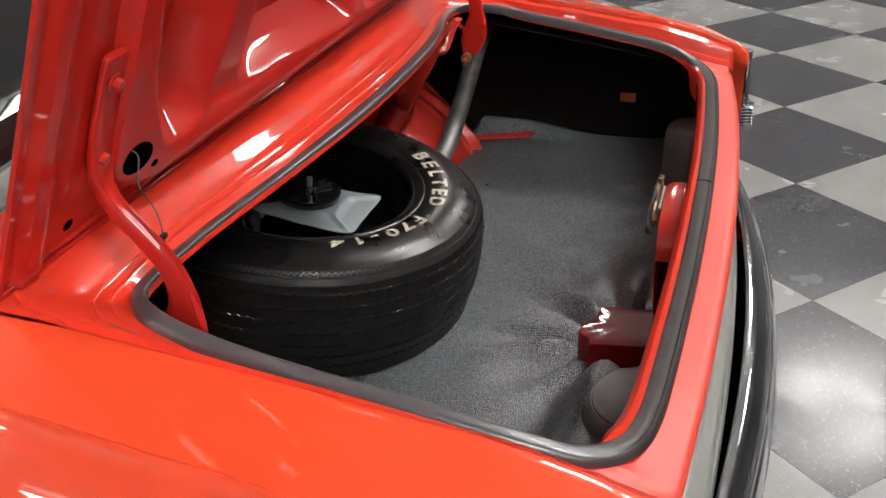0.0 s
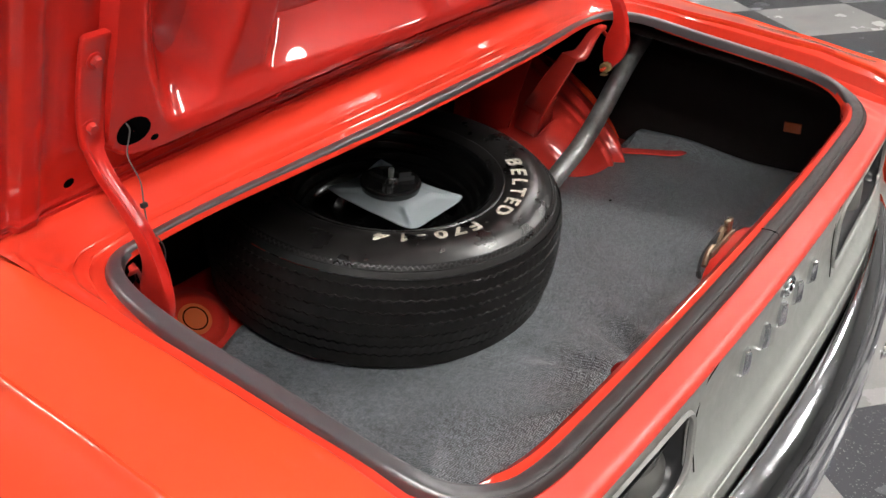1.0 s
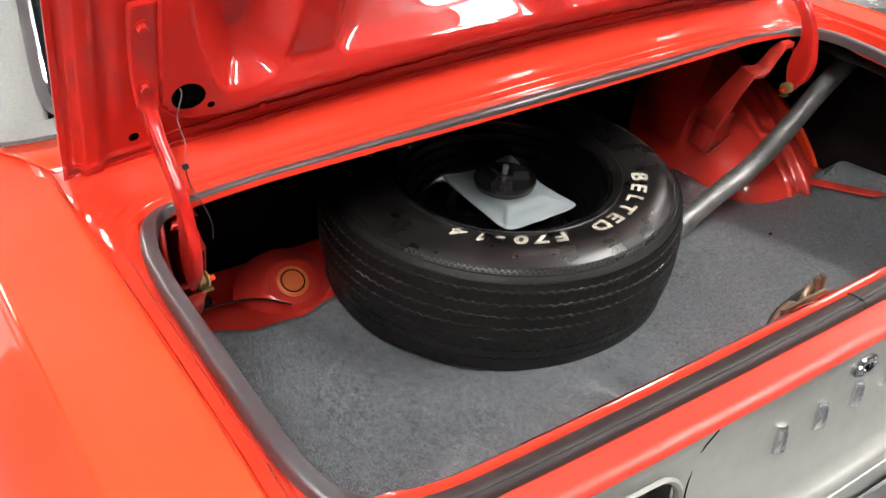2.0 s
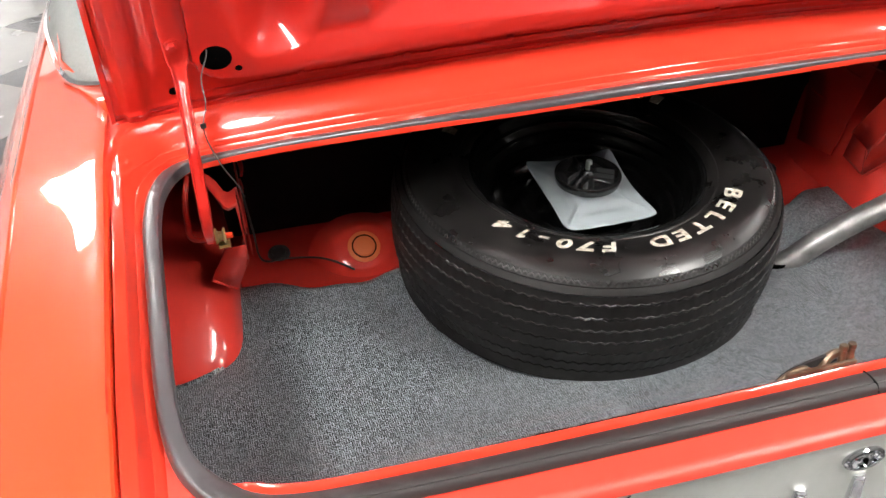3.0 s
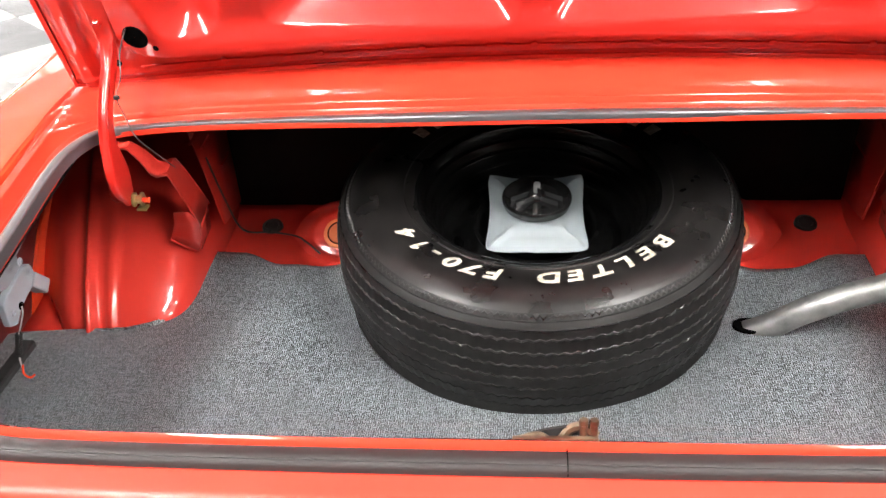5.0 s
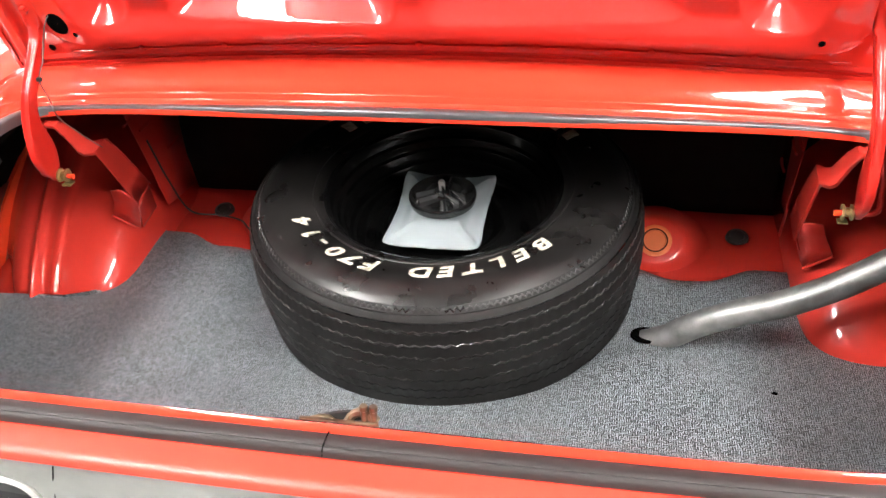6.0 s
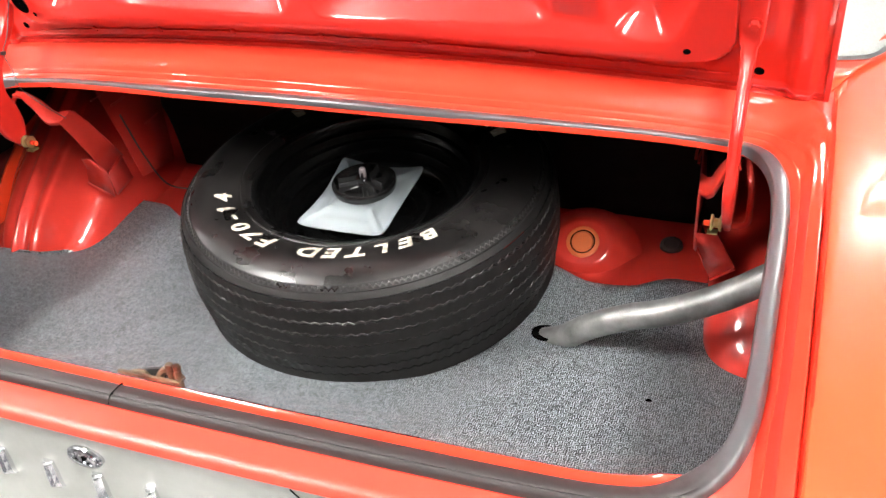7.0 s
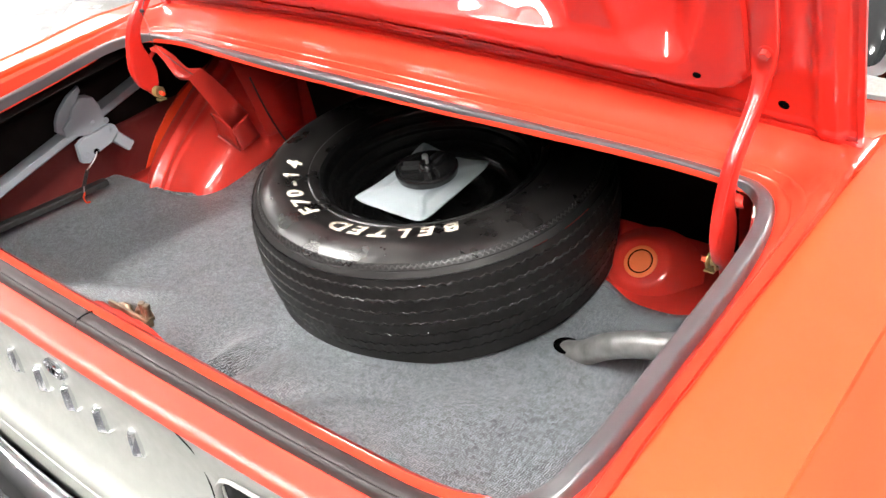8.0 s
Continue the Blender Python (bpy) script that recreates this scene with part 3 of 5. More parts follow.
for i, x in enumerate(xs):
    for j, z in enumerate(zs):
        grid[i, j] = bm.verts.new((x, tail_y(z, x), z))


def in_lamp(x, z, grow=0.0):
    ax = abs(x)
    dx = max(LX0 + LR - ax, ax - (LX1 - LR), 0)
    dz = max(LZ0 + LR - z, z - (LZ1 - LR), 0)
    return math.hypot(dx, dz) < LR + grow


for i in range(120):
    for j in range(len(zs) - 1):
        cx, cz = (xs[i] + xs[i + 1]) / 2, (zs[j] + zs[j + 1]) / 2
        if not in_lamp(cx, cz, 0.0):
            bm.faces.new((grid[i, j], grid[i, j + 1], grid[i + 1, j + 1], grid[i + 1, j]))
tail_panel = part("tail_panel", bowed(bm), SILVER, car, "satin silver tail panel", solid=0.002)
part("lower_ledge", bowed(sheet([[(x, -0.010, 0.609), (x, -0.022, 0.6065), (x, -0.030, 0.600), (x, -0.034, 0.585), (x, -0.030, 0.55)] for x in xs[::4]])), SILVER, tail_panel, solid=0.002)
for sx in (-1, 1):
    lamp = part("tail_lamp", bowed(sheet([[(sx * px, tail_y(0.70, px) + d, pz) for px, pz in rounded(LX0 - g, LX1 + g, LZ0 - g, LZ1 + g, LR + g)] for g, d in ((0.006, 0.002), (0.005, -0.005), (0.002, -0.008), (-0.001, -0.006), (-0.002, 0.0))], closed=True)), PALE_TRIM, tail_panel, "silver lamp bezel", solid=0.001)
    part("lamp_recess", bowed(sheet([[(sx * px, tail_y(0.70, px) + d, pz) for px, pz in rounded(LX0 - g, LX1 + g, LZ0 - g, LZ1 + g, LR + g)] for g, d in ((-0.0018, -0.001), (-0.006, 0.012), (-0.012, 0.03), (-0.014, 0.045))], closed=True)), LAMP_DARK, lamp, "dark lamp recess", solid=0.001)
    bm = sheet([[(sx * px, tail_y(0.70, px) + d, pz) for px, pz in rounded(LX0 + 0.01 + g, LX1 - 0.01 - g, LZ0 + 0.01 + g, LZ1 - 0.01 - g, LR - 0.01 - g * 0.3)] for g, d in ((0.0, 0.032), (0.004, 0.028), (0.016, 0.026))], closed=True)
    bm.faces.new(bm.verts[-28:])
    part("lens", bowed(bm), LAMP_DARK, tail_panel, "dark recessed lamp lens")
    bm = box(sx * 0.33, sx * 0.77, 0.018, 0.03, 0.700, 0.7035)
    bmesh.ops.subdivide_edges(bm, edges=bm.edges[:], cuts=5, use_grid_fill=True)
    part("lens_bar", bowed(bm), CHROME, tail_panel)
    # thin seam down the panel outside the letters
    part("panel_seam", bowed(sweep(smooth_path([(sx * 0.268, tail_y(0.80, 0.26) - 0.0006, 0.800), (sx * 0.285, tail_y(0.74, 0.27) - 0.0012, 0.76), (sx * 0.296, tail_y(0.70, 0.28) - 0.0012, 0.70), (sx * 0.294, tail_y(0.64, 0.28) - 0.0012, 0.64)], 5), [(-0.0006, -0.0006), (0.0006, -0.0006), (0.0006, 0.0006), (-0.0006, 0.0006)], up=(0, 1, 0))), HOLE, tail_panel)

# five raised chrome emblem blocks and the lock
for ex in (-0.141, -0.067, 0.0040, 0.0775, 0.1525):
    y0 = tail_y(0.718, ex)
    rows = []
    for z, w, d in ((0.6920, 0.0118, 0.0), (0.6922, 0.0118, 0.0050), (0.6945, 0.0114, 0.0080), (0.6965, 0.0098, 0.0105), (0.7030, 0.0092, 0.0115), (0.7200, 0.0078, 0.0118), (0.7375, 0.0068, 0.0115), (0.7415, 0.0070, 0.0105), (0.7445, 0.0068, 0.0075), (0.7450, 0.0072, 0.0)):
        z = 0.6985 + (z - 0.692) * 0.76
        rows.append([(ex - w, y0 + 0.002, z), (ex - w, y0 - d * 0.45, z), (ex - w * 0.55, y0 - d * 0.8, z), (ex, y0 - d, z), (ex + w * 0.55, y0 - d * 0.8, z), (ex + w, y0 - d * 0.45, z), (ex + w, y0 + 0.002, z)])
    part("emblem_block", bowed(sheet(rows)), BRIGHT, tail_panel, "small raised chrome emblem block", smooth=0)
mlock = Matrix.Translation((0.0, tail_y(0.766, 0) - 0.001, 0.766)) @ Euler((radians(90), 0, 0)).to_matrix().to_4x4() @ Matrix.Diagonal((1.35, 0.78, 1, 1))
lock = part("boot_lock", lathe([(0.0185, -0.002), (0.0185, 0.003), (0.0165, 0.005), (0.0145, 0.0035), (0.0135, 0.003), (0.0125, 0.006), (0.009, 0.007), (0.0085, 0.004), (0, 0.004)], 32, mlock), CHROME, tail_panel, "chrome key lock")
part("key_slot", box(-0.0012, 0.0012, -0.0095, 0.0, 0.762, 0.770), HOLE, tail_panel)

# bumper
BUMP = [(-0.049, 0.585), (-0.0495, 0.598), (-0.052, 0.6035), (-0.056, 0.6045), (-0.066, 0.601), (-0.082, 0.5885), (-0.091, 0.579), (-0.098, 0.568), (-0.105, 0.553), (-0.109, 0.53), (-0.109, 0.49), (-0.102, 0.455), (-0.086, 0.432), (-0.065, 0.43)]
rows = []
for i in range(49):
    x = -0.93 + 1.86 * i / 48
    e = max(0.0, (abs(x) - 0.72) / 0.21)
    rows.append([(x, y + lerp([(-0.091, 0.165), (-0.033, 0.123)], y) * x * x + 0.05 * e ** 2.4, z - 0.02 * x * x) for y, z in BUMP])
# black sheet that puts the shade into the gap above the bumper
part("gap_backing", sheet([[(x, -0.024 + 0.068 * x * x, 0.556 - 0.045 * x * x), (x, -0.030 + 0.10 * x * x, 0.50), (x, -0.072 + 0.15 * x * x, 0.445)] for x in [-0.9 + 0.05 * k for k in range(37)]]), BLACK_IN, car, "black sheet added to darken the gap behind the bumper", solid=0.002)
bumper = part("bumper", sheet(rows), CHROME, car, "polished chrome rear bumper", smooth=45, solid=0.003)
for sx in (-1, 1):
    part("bumper_bolt", bolt((sx * 0.35, -0.0985, 0.486), (0, -1, 0), 0.010, 0.007), CHROME, bumper)

# boot lid, standing open and leaning back over the opening
LD = Vector((0, -0.395, 0.919)).normalized()
LN = Vector((0, -0.919, -0.395)).normalized()      # the side that faces the opening


def lid_pt(x, s, h):
    ly, lz = lid_edge(x)
    fade = max(0.0, 1 - s / 0.8)
    y0, z0 = lid_edge(0.72)
    base = Vector((x, y0 + (ly - y0) * (0.35 + 0.65 * fade), z0 + (lz - z0) * (0.35 + 0.65 * fade)))
    return base + LD * s + LN * h


def pocket(x, s, poly, r):
    """How deep a place lies inside a rounded stamping: 0 outside, 1 on its floor."""
    acc = 0.0
    for (x0, s0), (x1, s1) in zip(poly, poly[1:] + poly[:1]):
        n = math.hypot(x1 - x0, s1 - s0)
        d = ((x1 - x0) * (s - s0) - (s1 - s0) * (x - x0)) / n
        acc += math.exp(-d / 0.012)
    d = -0.012 * math.log(acc)
    f = min(1.0, max(0.0, (d + 0.012) / r))
    return f + 0.10 * (soft(f, 0, 1) - f)


POCKETS = ([(-0.525, 0.104), (-0.455, 0.102), (-0.425, 0.20), (-0.42, 0.60), (-0.572, 0.60), (-0.562, 0.20)],
           [(-0.385, 0.112), (-0.03, 0.096), (-0.03, 0.60), (-0.345, 0.60), (-0.36, 0.22)])


def lid_h(x, s):
    ax = abs(x)
    h = 0.002
    # the raised inner pressing, with a round lower corner
    corner = 0.045
    dx, ds = max(0.0, ax - (0.610 - corner)), max(0.0, 0.060 + corner - s)
    d = (corner - math.hypot(dx, ds)) if dx > 0 and ds > 0 else min(0.610 - ax, s - 0.060)
    h += (0.024 + 0.010 * soft(0.60 - ax, 0.0, 0.08)) * soft(d, 0.0, 0.005)
    h -= 0.014 * soft(s, 0.070, 0.12) * soft(0.55 - ax, 0, 0.06)
    h += 0.009 * soft(ax, 0.672, 0.684) * (1 - soft(ax, 0.704, 0.712))
    h += 0.005 * soft(ax, 0.61, 0.63) * (1 - soft(ax, 0.655, 0.668)) * soft(s, 0.05, 0.10)
    for poly in POCKETS:
        h -= 0.056 * pocket(-ax, s, poly, 0.048)
    # shallow dents and the spot-welded seam along the front flange
    h += 0.0012 * noise.noise((x * 9, s * 14, 5.0)) * soft(s, 0.06, 0.1)
    if s < 0.05:
        h += 0.0030 * soft(s, 0.009, 0.012) * (1 - soft(s, 0.016, 0.019)) + 0.0006 * noise.noise((x * 40, s * 60, 1.0))
    return h


rows = []
NX, NS = 260, 240
for j in range(NS + 1):
    s = 0.72 * j / NS
    rows.append([lid_pt(-0.722 + 1.444 * i / NX, s, lid_h(-0.722 + 1.444 * i / NX, s)) for i in range(NX + 1)])
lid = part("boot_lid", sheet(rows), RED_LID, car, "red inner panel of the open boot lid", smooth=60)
rows = []
for j in range(19):
    s = -0.004 + 0.735 * j / 18
    row = []
    for i in range(41):
        x = -0.728 + 1.456 * i / 40
        row.append(lid_pt(x, s, 0.001 if (j in (0, 18) or i in (0, 40)) else -0.030 * min(1.0, min(i, 40 - i) / 4, min(j, 18 - j) / 2)))
    rows.append(row)
part("outer_skin", sheet(rows), RED_LID, lid, smooth=50)
seam = [lid_pt(-0.60 + 1.2 * k / 60, 0.0235 + 0.0008 * math.sin(k * 1.9), 0.0030) for k in range(61)]
part("flange_seam", sweep(seam, [(-0.0022, -0.001), (-0.0012, 0.0014), (0.0012, 0.0014), (0.0022, -0.001)], up=LN), RED_LID, lid)
for x in (-0.46, -0.31, -0.16, 0.0, 0.17, 0.33, 0.47):
    part("weld_spot", lathe([(0.006, -0.001), (0.005, 0.0012), (0.002, 0.0018), (0, 0.0018)], 10, Matrix.Translation(lid_pt(x, 0.024, 0.0035)) @ LN.to_track_quat("Z", "Y").to_matrix().to_4x4()), RED_LID, lid)
rim = [lid_pt(x, s, 0.002) for x, s in [(-0.727, 0.725)] + [(-0.727, 0.72 - 0.06 * k) for k in range(1, 12)] + [(-0.727, 0.0)] + [(-0.727 + 1.454 * k / 30, 0.0) for k in range(1, 30)] + [(0.727, 0.0)] + [(0.727, 0.06 * k) for k in range(1, 12)] + [(0.727, 0.725)]]
part("hem", sweep(rim, [(-0.004, -0.003), (0.004, -0.003), (0.0045, 0.0), (0.004, 0.003), (-0.004, 0.003)], up=LN), RED_LID, lid)


def on_lid(x, y, z):
    """The lid's distances for a place given roughly: x, s."""
    s = (Vector((x, y, z)) - lid_pt(x, 0, 0)).dot(LD)
    return x, s


def disc(x, s, r):
    """A dark round opening that lies in the curve of the panel."""
    rows = []
    for k, lift in ((1.0, 0.0006), (0.8, 0.0009), (0.4, 0.0010), (0.02, 0.0010)):
        row = []
        for i in range(28):
            a = 2 * math.pi * i / 28
            px, ps = x + r * k * math.cos(a), s + r * k * math.sin(a)
            row.append(lid_pt(px, ps, lid_h(px, ps) + lift))
        rows.append(row)
    return sheet(rows, closed=True)


for sx in (-1, 1):
    for place, r in (((sx * 0.575, 0.637, 1.071), 0.021), ((sx * 0.547, 0.632, 1.052), 0.005), ((sx * 0.637, 0.684, 1.004), 0.007)):
        if sx > 0 and r == 0.021:
            continue
        x, s = on_lid(*place)
        part("access_hole", disc(x, s, r), HOLE, lid, "dark round hole in the panel")

# hinge arms: a goose-neck bar, its plate on the lid, bolts and a zinc clip at the foot
ARM = [(0.6015, 1.2055, 0.0170, 0.0050), (0.6040, 1.2000, 0.0200, 0.0058), (0.6150, 1.177, 0.0200, 0.0058), (0.6380, 1.122, 0.0195, 0.0060), (0.6500, 1.083, 0.0165, 0.0075), (0.6520, 1.056, 0.0135, 0.0105), (0.639, 1.028, 0.0115, 0.0125), (0.612, 0.997, 0.0108, 0.0132),
       (0.588, 0.965, 0.0105, 0.0140), (0.577, 0.925, 0.0105, 0.0190), (0.582, 0.885, 0.0110, 0.0290), (0.590, 0.856, 0.0100, 0.0280), (0.597, 0.834, 0.0085, 0.0170), (0.599, 0.819, 0.0060, 0.0070)]


def goose_neck(sx):
    """A flat-sided bar with round edges that widens toward its foot."""
    way = smooth_path([(0, y, z) for y, z, a, b in ARM], 7)
    size = smooth_path([(0, a, b) for y, z, a, b in ARM], 7)
    rows = []
    for i, p in enumerate(way):
        t = (way[min(i + 1, len(way) - 1)] - way[max(i - 1, 0)]).normalized()
        n = Vector((0, -t.z, t.y))
        row = []
        for k in range(32):
            c, s = math.cos(2 * math.pi * k / 32), math.sin(2 * math.pi * k / 32)
            dent = 1 - 0.75 * max(0.0, 1 - (c / 0.62) ** 2) * soft(1.105 - p.z, 0.0, 0.05) * soft(p.z, 0.89, 0.95) if s < 0 else 1.0
            row.append(Vector((sx * 0.624, 0, 0)) + p + Vector((size[i].y * (0.82 if p.z < 1.06 else 1.0) * math.copysign(abs(c) ** 0.5, c), 0, 0)) + n * size[i].z * 0.92 * dent * math.copysign(abs(s) ** 0.55, s))
        rows.append(row)
    bm = sheet(rows, closed=True)
    bm.verts.ensure_lookup_table()
    bm.faces.new(bm.verts[:32])
    bm.faces.new(bm.verts[-32:])
    return bm


for sx in (-1, 1):
    arm = part("hinge_arm", goose_neck(sx), RED_LID, car, "red painted goose-neck hinge arm", smooth=50)
    for by, bz in ((0.6440, 1.0915), (0.6085, 1.1755)):
        part("bolt", bolt((sx * 0.628, by, bz), LN, 0.0072, 0.0085), RED_LID, arm)
    # clip and pin
    turn = Matrix.Translation((sx * 0.609, 0.600, 0.825)) @ Euler((0, radians(90), 0)).to_matrix().to_4x4()
    part("pin", sweep([(sx * 0.592, 0.601, 0.823), (sx * 0.632, 0.601, 0.823)], circle(0.0042, 10)), RED, arm)
    part("clip", lathe([(0.005, -0.0075), (0.0115, -0.0075), (0.012, -0.005), (0.007, -0.003), (0.007, 0.003), (0.012, 0.005), (0.0115, 0.0075), (0.005, 0.0075)], 8, turn), ZINC, arm, "yellow zinc spool clip")
    part("clip_wing", box(sx * 0.598, sx * 0.612, 0.594, 0.608, 0.8085, 0.811, bevel=0.001), ZINC, arm)

# wire from the hole in the lid down the hinge side
hx, hs = on_lid(-0.575, 0.637, 1.071)
w0 = lid_pt(hx, hs, lid_h(hx, hs) + 0.003)
WIRE_AT = Vector((-0.606, 0.601, 0.992))
part("lamp_wire", tube([w0 + Vector((-0.010, 0.004, 0.017)), w0 + Vector((-0.012, -0.008, 0.008)), (-0.598, 0.626, 1.048), (-0.598, 0.611, 1.018), WIRE_AT, WIRE_AT + Vector((0.004, 0.004, -0.03)), (-0.590, 0.600, 0.93), (-0.575, 0.625, 0.89), (-0.565, 0.66, 0.85)], 0.0009, 8), GREY_WIRE, car, "thin grey lamp wire")
part("wire_clip", box(-0.004, 0.004, -0.003, 0.003, -0.003, 0.003, bevel=0.001, m=Matrix.Translation(WIRE_AT)), WIRE, car)

# ---- inside the boot ----
def carpet_z(x, y):
    z = 0.548 + 0.010 * math.sin(2.2 * x + 0.6) * (1 - y)
    z += 0.032 * soft(y, 0.66, 0.86)
    z += 0.007 * math.exp(-((x + 0.42) / 0.05) ** 2) * soft(y, 0.5, 0.8) + 0.007 * math.exp(-((x - 0.50) / 0.05) ** 2) * soft(y, 0.55, 0.8)
    z += 0.010 * math.exp(-((x + 0.5) / 0.10) ** 2 - ((y - 0.22) / 0.08) ** 2) - 0.008 * math.exp(-((x + 0.36) / 0.06) ** 2 - ((y - 0.2) / 0.1) ** 2)
    z += 0.008 * math.exp(-((x + 0.22) / 0.07) ** 2 - ((y - 0.17) / 0.06) ** 2) + 0.010 * math.exp(-((x - 0.15) / 0.12) ** 2 - ((y - 0.13) / 0.05) ** 2)
    z += 0.012 * math.exp(-((x - 0.42) / 0.12) ** 2 - ((y - 0.12) / 0.06) ** 2) + 0.012 * math.exp(-((x + 0.80) / 0.06) ** 2 - ((y - 0.3) / 0.3) ** 2)
    z += 0.095 * soft(0.245 - y, 0.0, 0.085) * math.exp(-((x + 0.35) / 0.165) ** 4) + 0.014 * soft(0.19 - y, 0.0, 0.09)
    ang = math.atan2(y - 0.13, x + 0.06)
    far = math.hypot(x + 0.06, y - 0.13)
    z += 0.012 * (math.sin(11 * ang + 0.6) + 0.5 * math.sin(19 * ang)) * soft(far, 0.07, 0.12) * (1 - soft(far, 0.13, 0.32))
    z += 0.010 * math.exp(-((y - 0.33 - 0.55 * (x + 0.43)) / 0.022) ** 2) * (1 - soft(abs(x + 0.46), 0.05, 0.16))
    z += 0.010 * math.exp(-((y - 0.20 - 0.25 * (x - 0.05)) / 0.030) ** 2) * (1 - soft(abs(x - 0.1), 0.05, 0.22))
    z -= 0.010 * (1 - soft(math.hypot(x - 0.006, y - 0.744), 0.33, 0.47)) * (1 - soft(y, 0.50, 0.62))
    z += 0.0025 * noise.noise((x * 7, y * 7, 0.3))
    z += 0.010 * noise.noise((x * 13, y * 17, 8.0)) * soft(0.36 - y, 0.0, 0.16) * (1 - soft(abs(x), 0.6, 0.7))
    z += 0.035 * soft(x, 0.845, 0.93) * soft(y, 0.30, 0.55)
    return z


def house_edge(y):
    """How far in from the side the wheel arch stands at y."""
    return lerp([(0.634, 0.90), (0.640, 0.70), (0.649, 0.655), (0.674, 0.622), (0.714, 0.604), (0.774, 0.594), (0.854, 0.586), (1.1, 0.586)], y)


def front_edge(x):
    """Where the mat ends toward the seats."""
    return 0.835 + 0.012 * math.sin(9 * x + 1) - 0.03 * soft(abs(x), 0.30, 0.40) * (1 - soft(abs(x), 0.46, 0.54))


rows = []
for j in range(71):
    v = j / 70
    row = []
    for i in range(121):
        u = -1 + 2 * i / 120
        x = u * 0.918
        y = 0.085 + (front_edge(x) - 0.085) * v
        lim = (house_edge(y) + 0.010) if y > 0.632 else 0.918
        x = max(-lim, min(lim, x))
        row.append((x, y, carpet_z(x, y)))
    rows.append(row)
mat_ob = part("boot_mat", sheet(rows), CARPET, None, smooth=60, solid=0.006, offset=-1.0)
tagged(mat_ob, "grey woven mat lying over the boot floor", "mat")

speck = part("mat_speck", lathe([(0.0042, 0.0), (0.003, 0.0016), (0, 0.002)], 12, Matrix.Translation((0.543, 0.53, carpet_z(0.543, 0.53))) @ Matrix.Diagonal((1.2, 0.8, 1, 1))), HOLE, mat_ob, "dark speck on the mat")

# the red floor rib that shows in the slot at the mat's side
slot = []
for k in range(13):
    f = k / 12
    x, y = 0.800 + 0.062 * f, 0.648 - 0.155 * f
    w = 0.016 * math.sqrt(max(0.0, 1 - max(0.0, (f - 0.9) / 0.1) ** 2)) + 0.0005
    slot.append([(x + s * w * 0.93, y + s * w * 0.37, carpet_z(x, y) + h) for s, h in ((-1, 0.0005), (-0.85, 0.0028), (0, 0.0034), (0.85, 0.0028), (1, 0.0005))])
part("floor_rib", sheet(slot), RED_IN, car, "red floor rib showing at the mat's slot")

# floor pan, front slope and seat partition
rows = []
for y, z in ((0.04, 0.50), (0.10, 0.520), (0.4, 0.522), (0.7, 0.536), (0.80, 0.552), (0.88, 0.570), (0.94, 0.576), (0.97, 0.582), (0.985, 0.590), (1.0, 0.598), (1.03, 0.600), (1.05, 0.602)):
    rows.append([(-0.91 + 1.82 * i / 40, y, z + 0.004 * noise.noise((i * 0.4, y * 6, 2.0))) for i in range(41)])
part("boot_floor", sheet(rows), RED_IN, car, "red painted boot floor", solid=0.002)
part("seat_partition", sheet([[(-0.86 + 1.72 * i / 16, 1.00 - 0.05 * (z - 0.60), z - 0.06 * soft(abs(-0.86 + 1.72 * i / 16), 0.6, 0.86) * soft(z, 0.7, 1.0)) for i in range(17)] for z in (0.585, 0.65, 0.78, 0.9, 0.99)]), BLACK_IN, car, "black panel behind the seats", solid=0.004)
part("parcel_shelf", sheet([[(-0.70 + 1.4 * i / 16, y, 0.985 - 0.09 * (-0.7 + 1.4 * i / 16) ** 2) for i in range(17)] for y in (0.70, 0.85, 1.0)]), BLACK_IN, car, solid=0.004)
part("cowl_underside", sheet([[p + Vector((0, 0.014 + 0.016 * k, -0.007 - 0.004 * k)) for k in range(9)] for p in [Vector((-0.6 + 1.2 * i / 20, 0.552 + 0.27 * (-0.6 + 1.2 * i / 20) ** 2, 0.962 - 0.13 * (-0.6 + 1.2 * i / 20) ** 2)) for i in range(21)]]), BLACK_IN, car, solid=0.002)

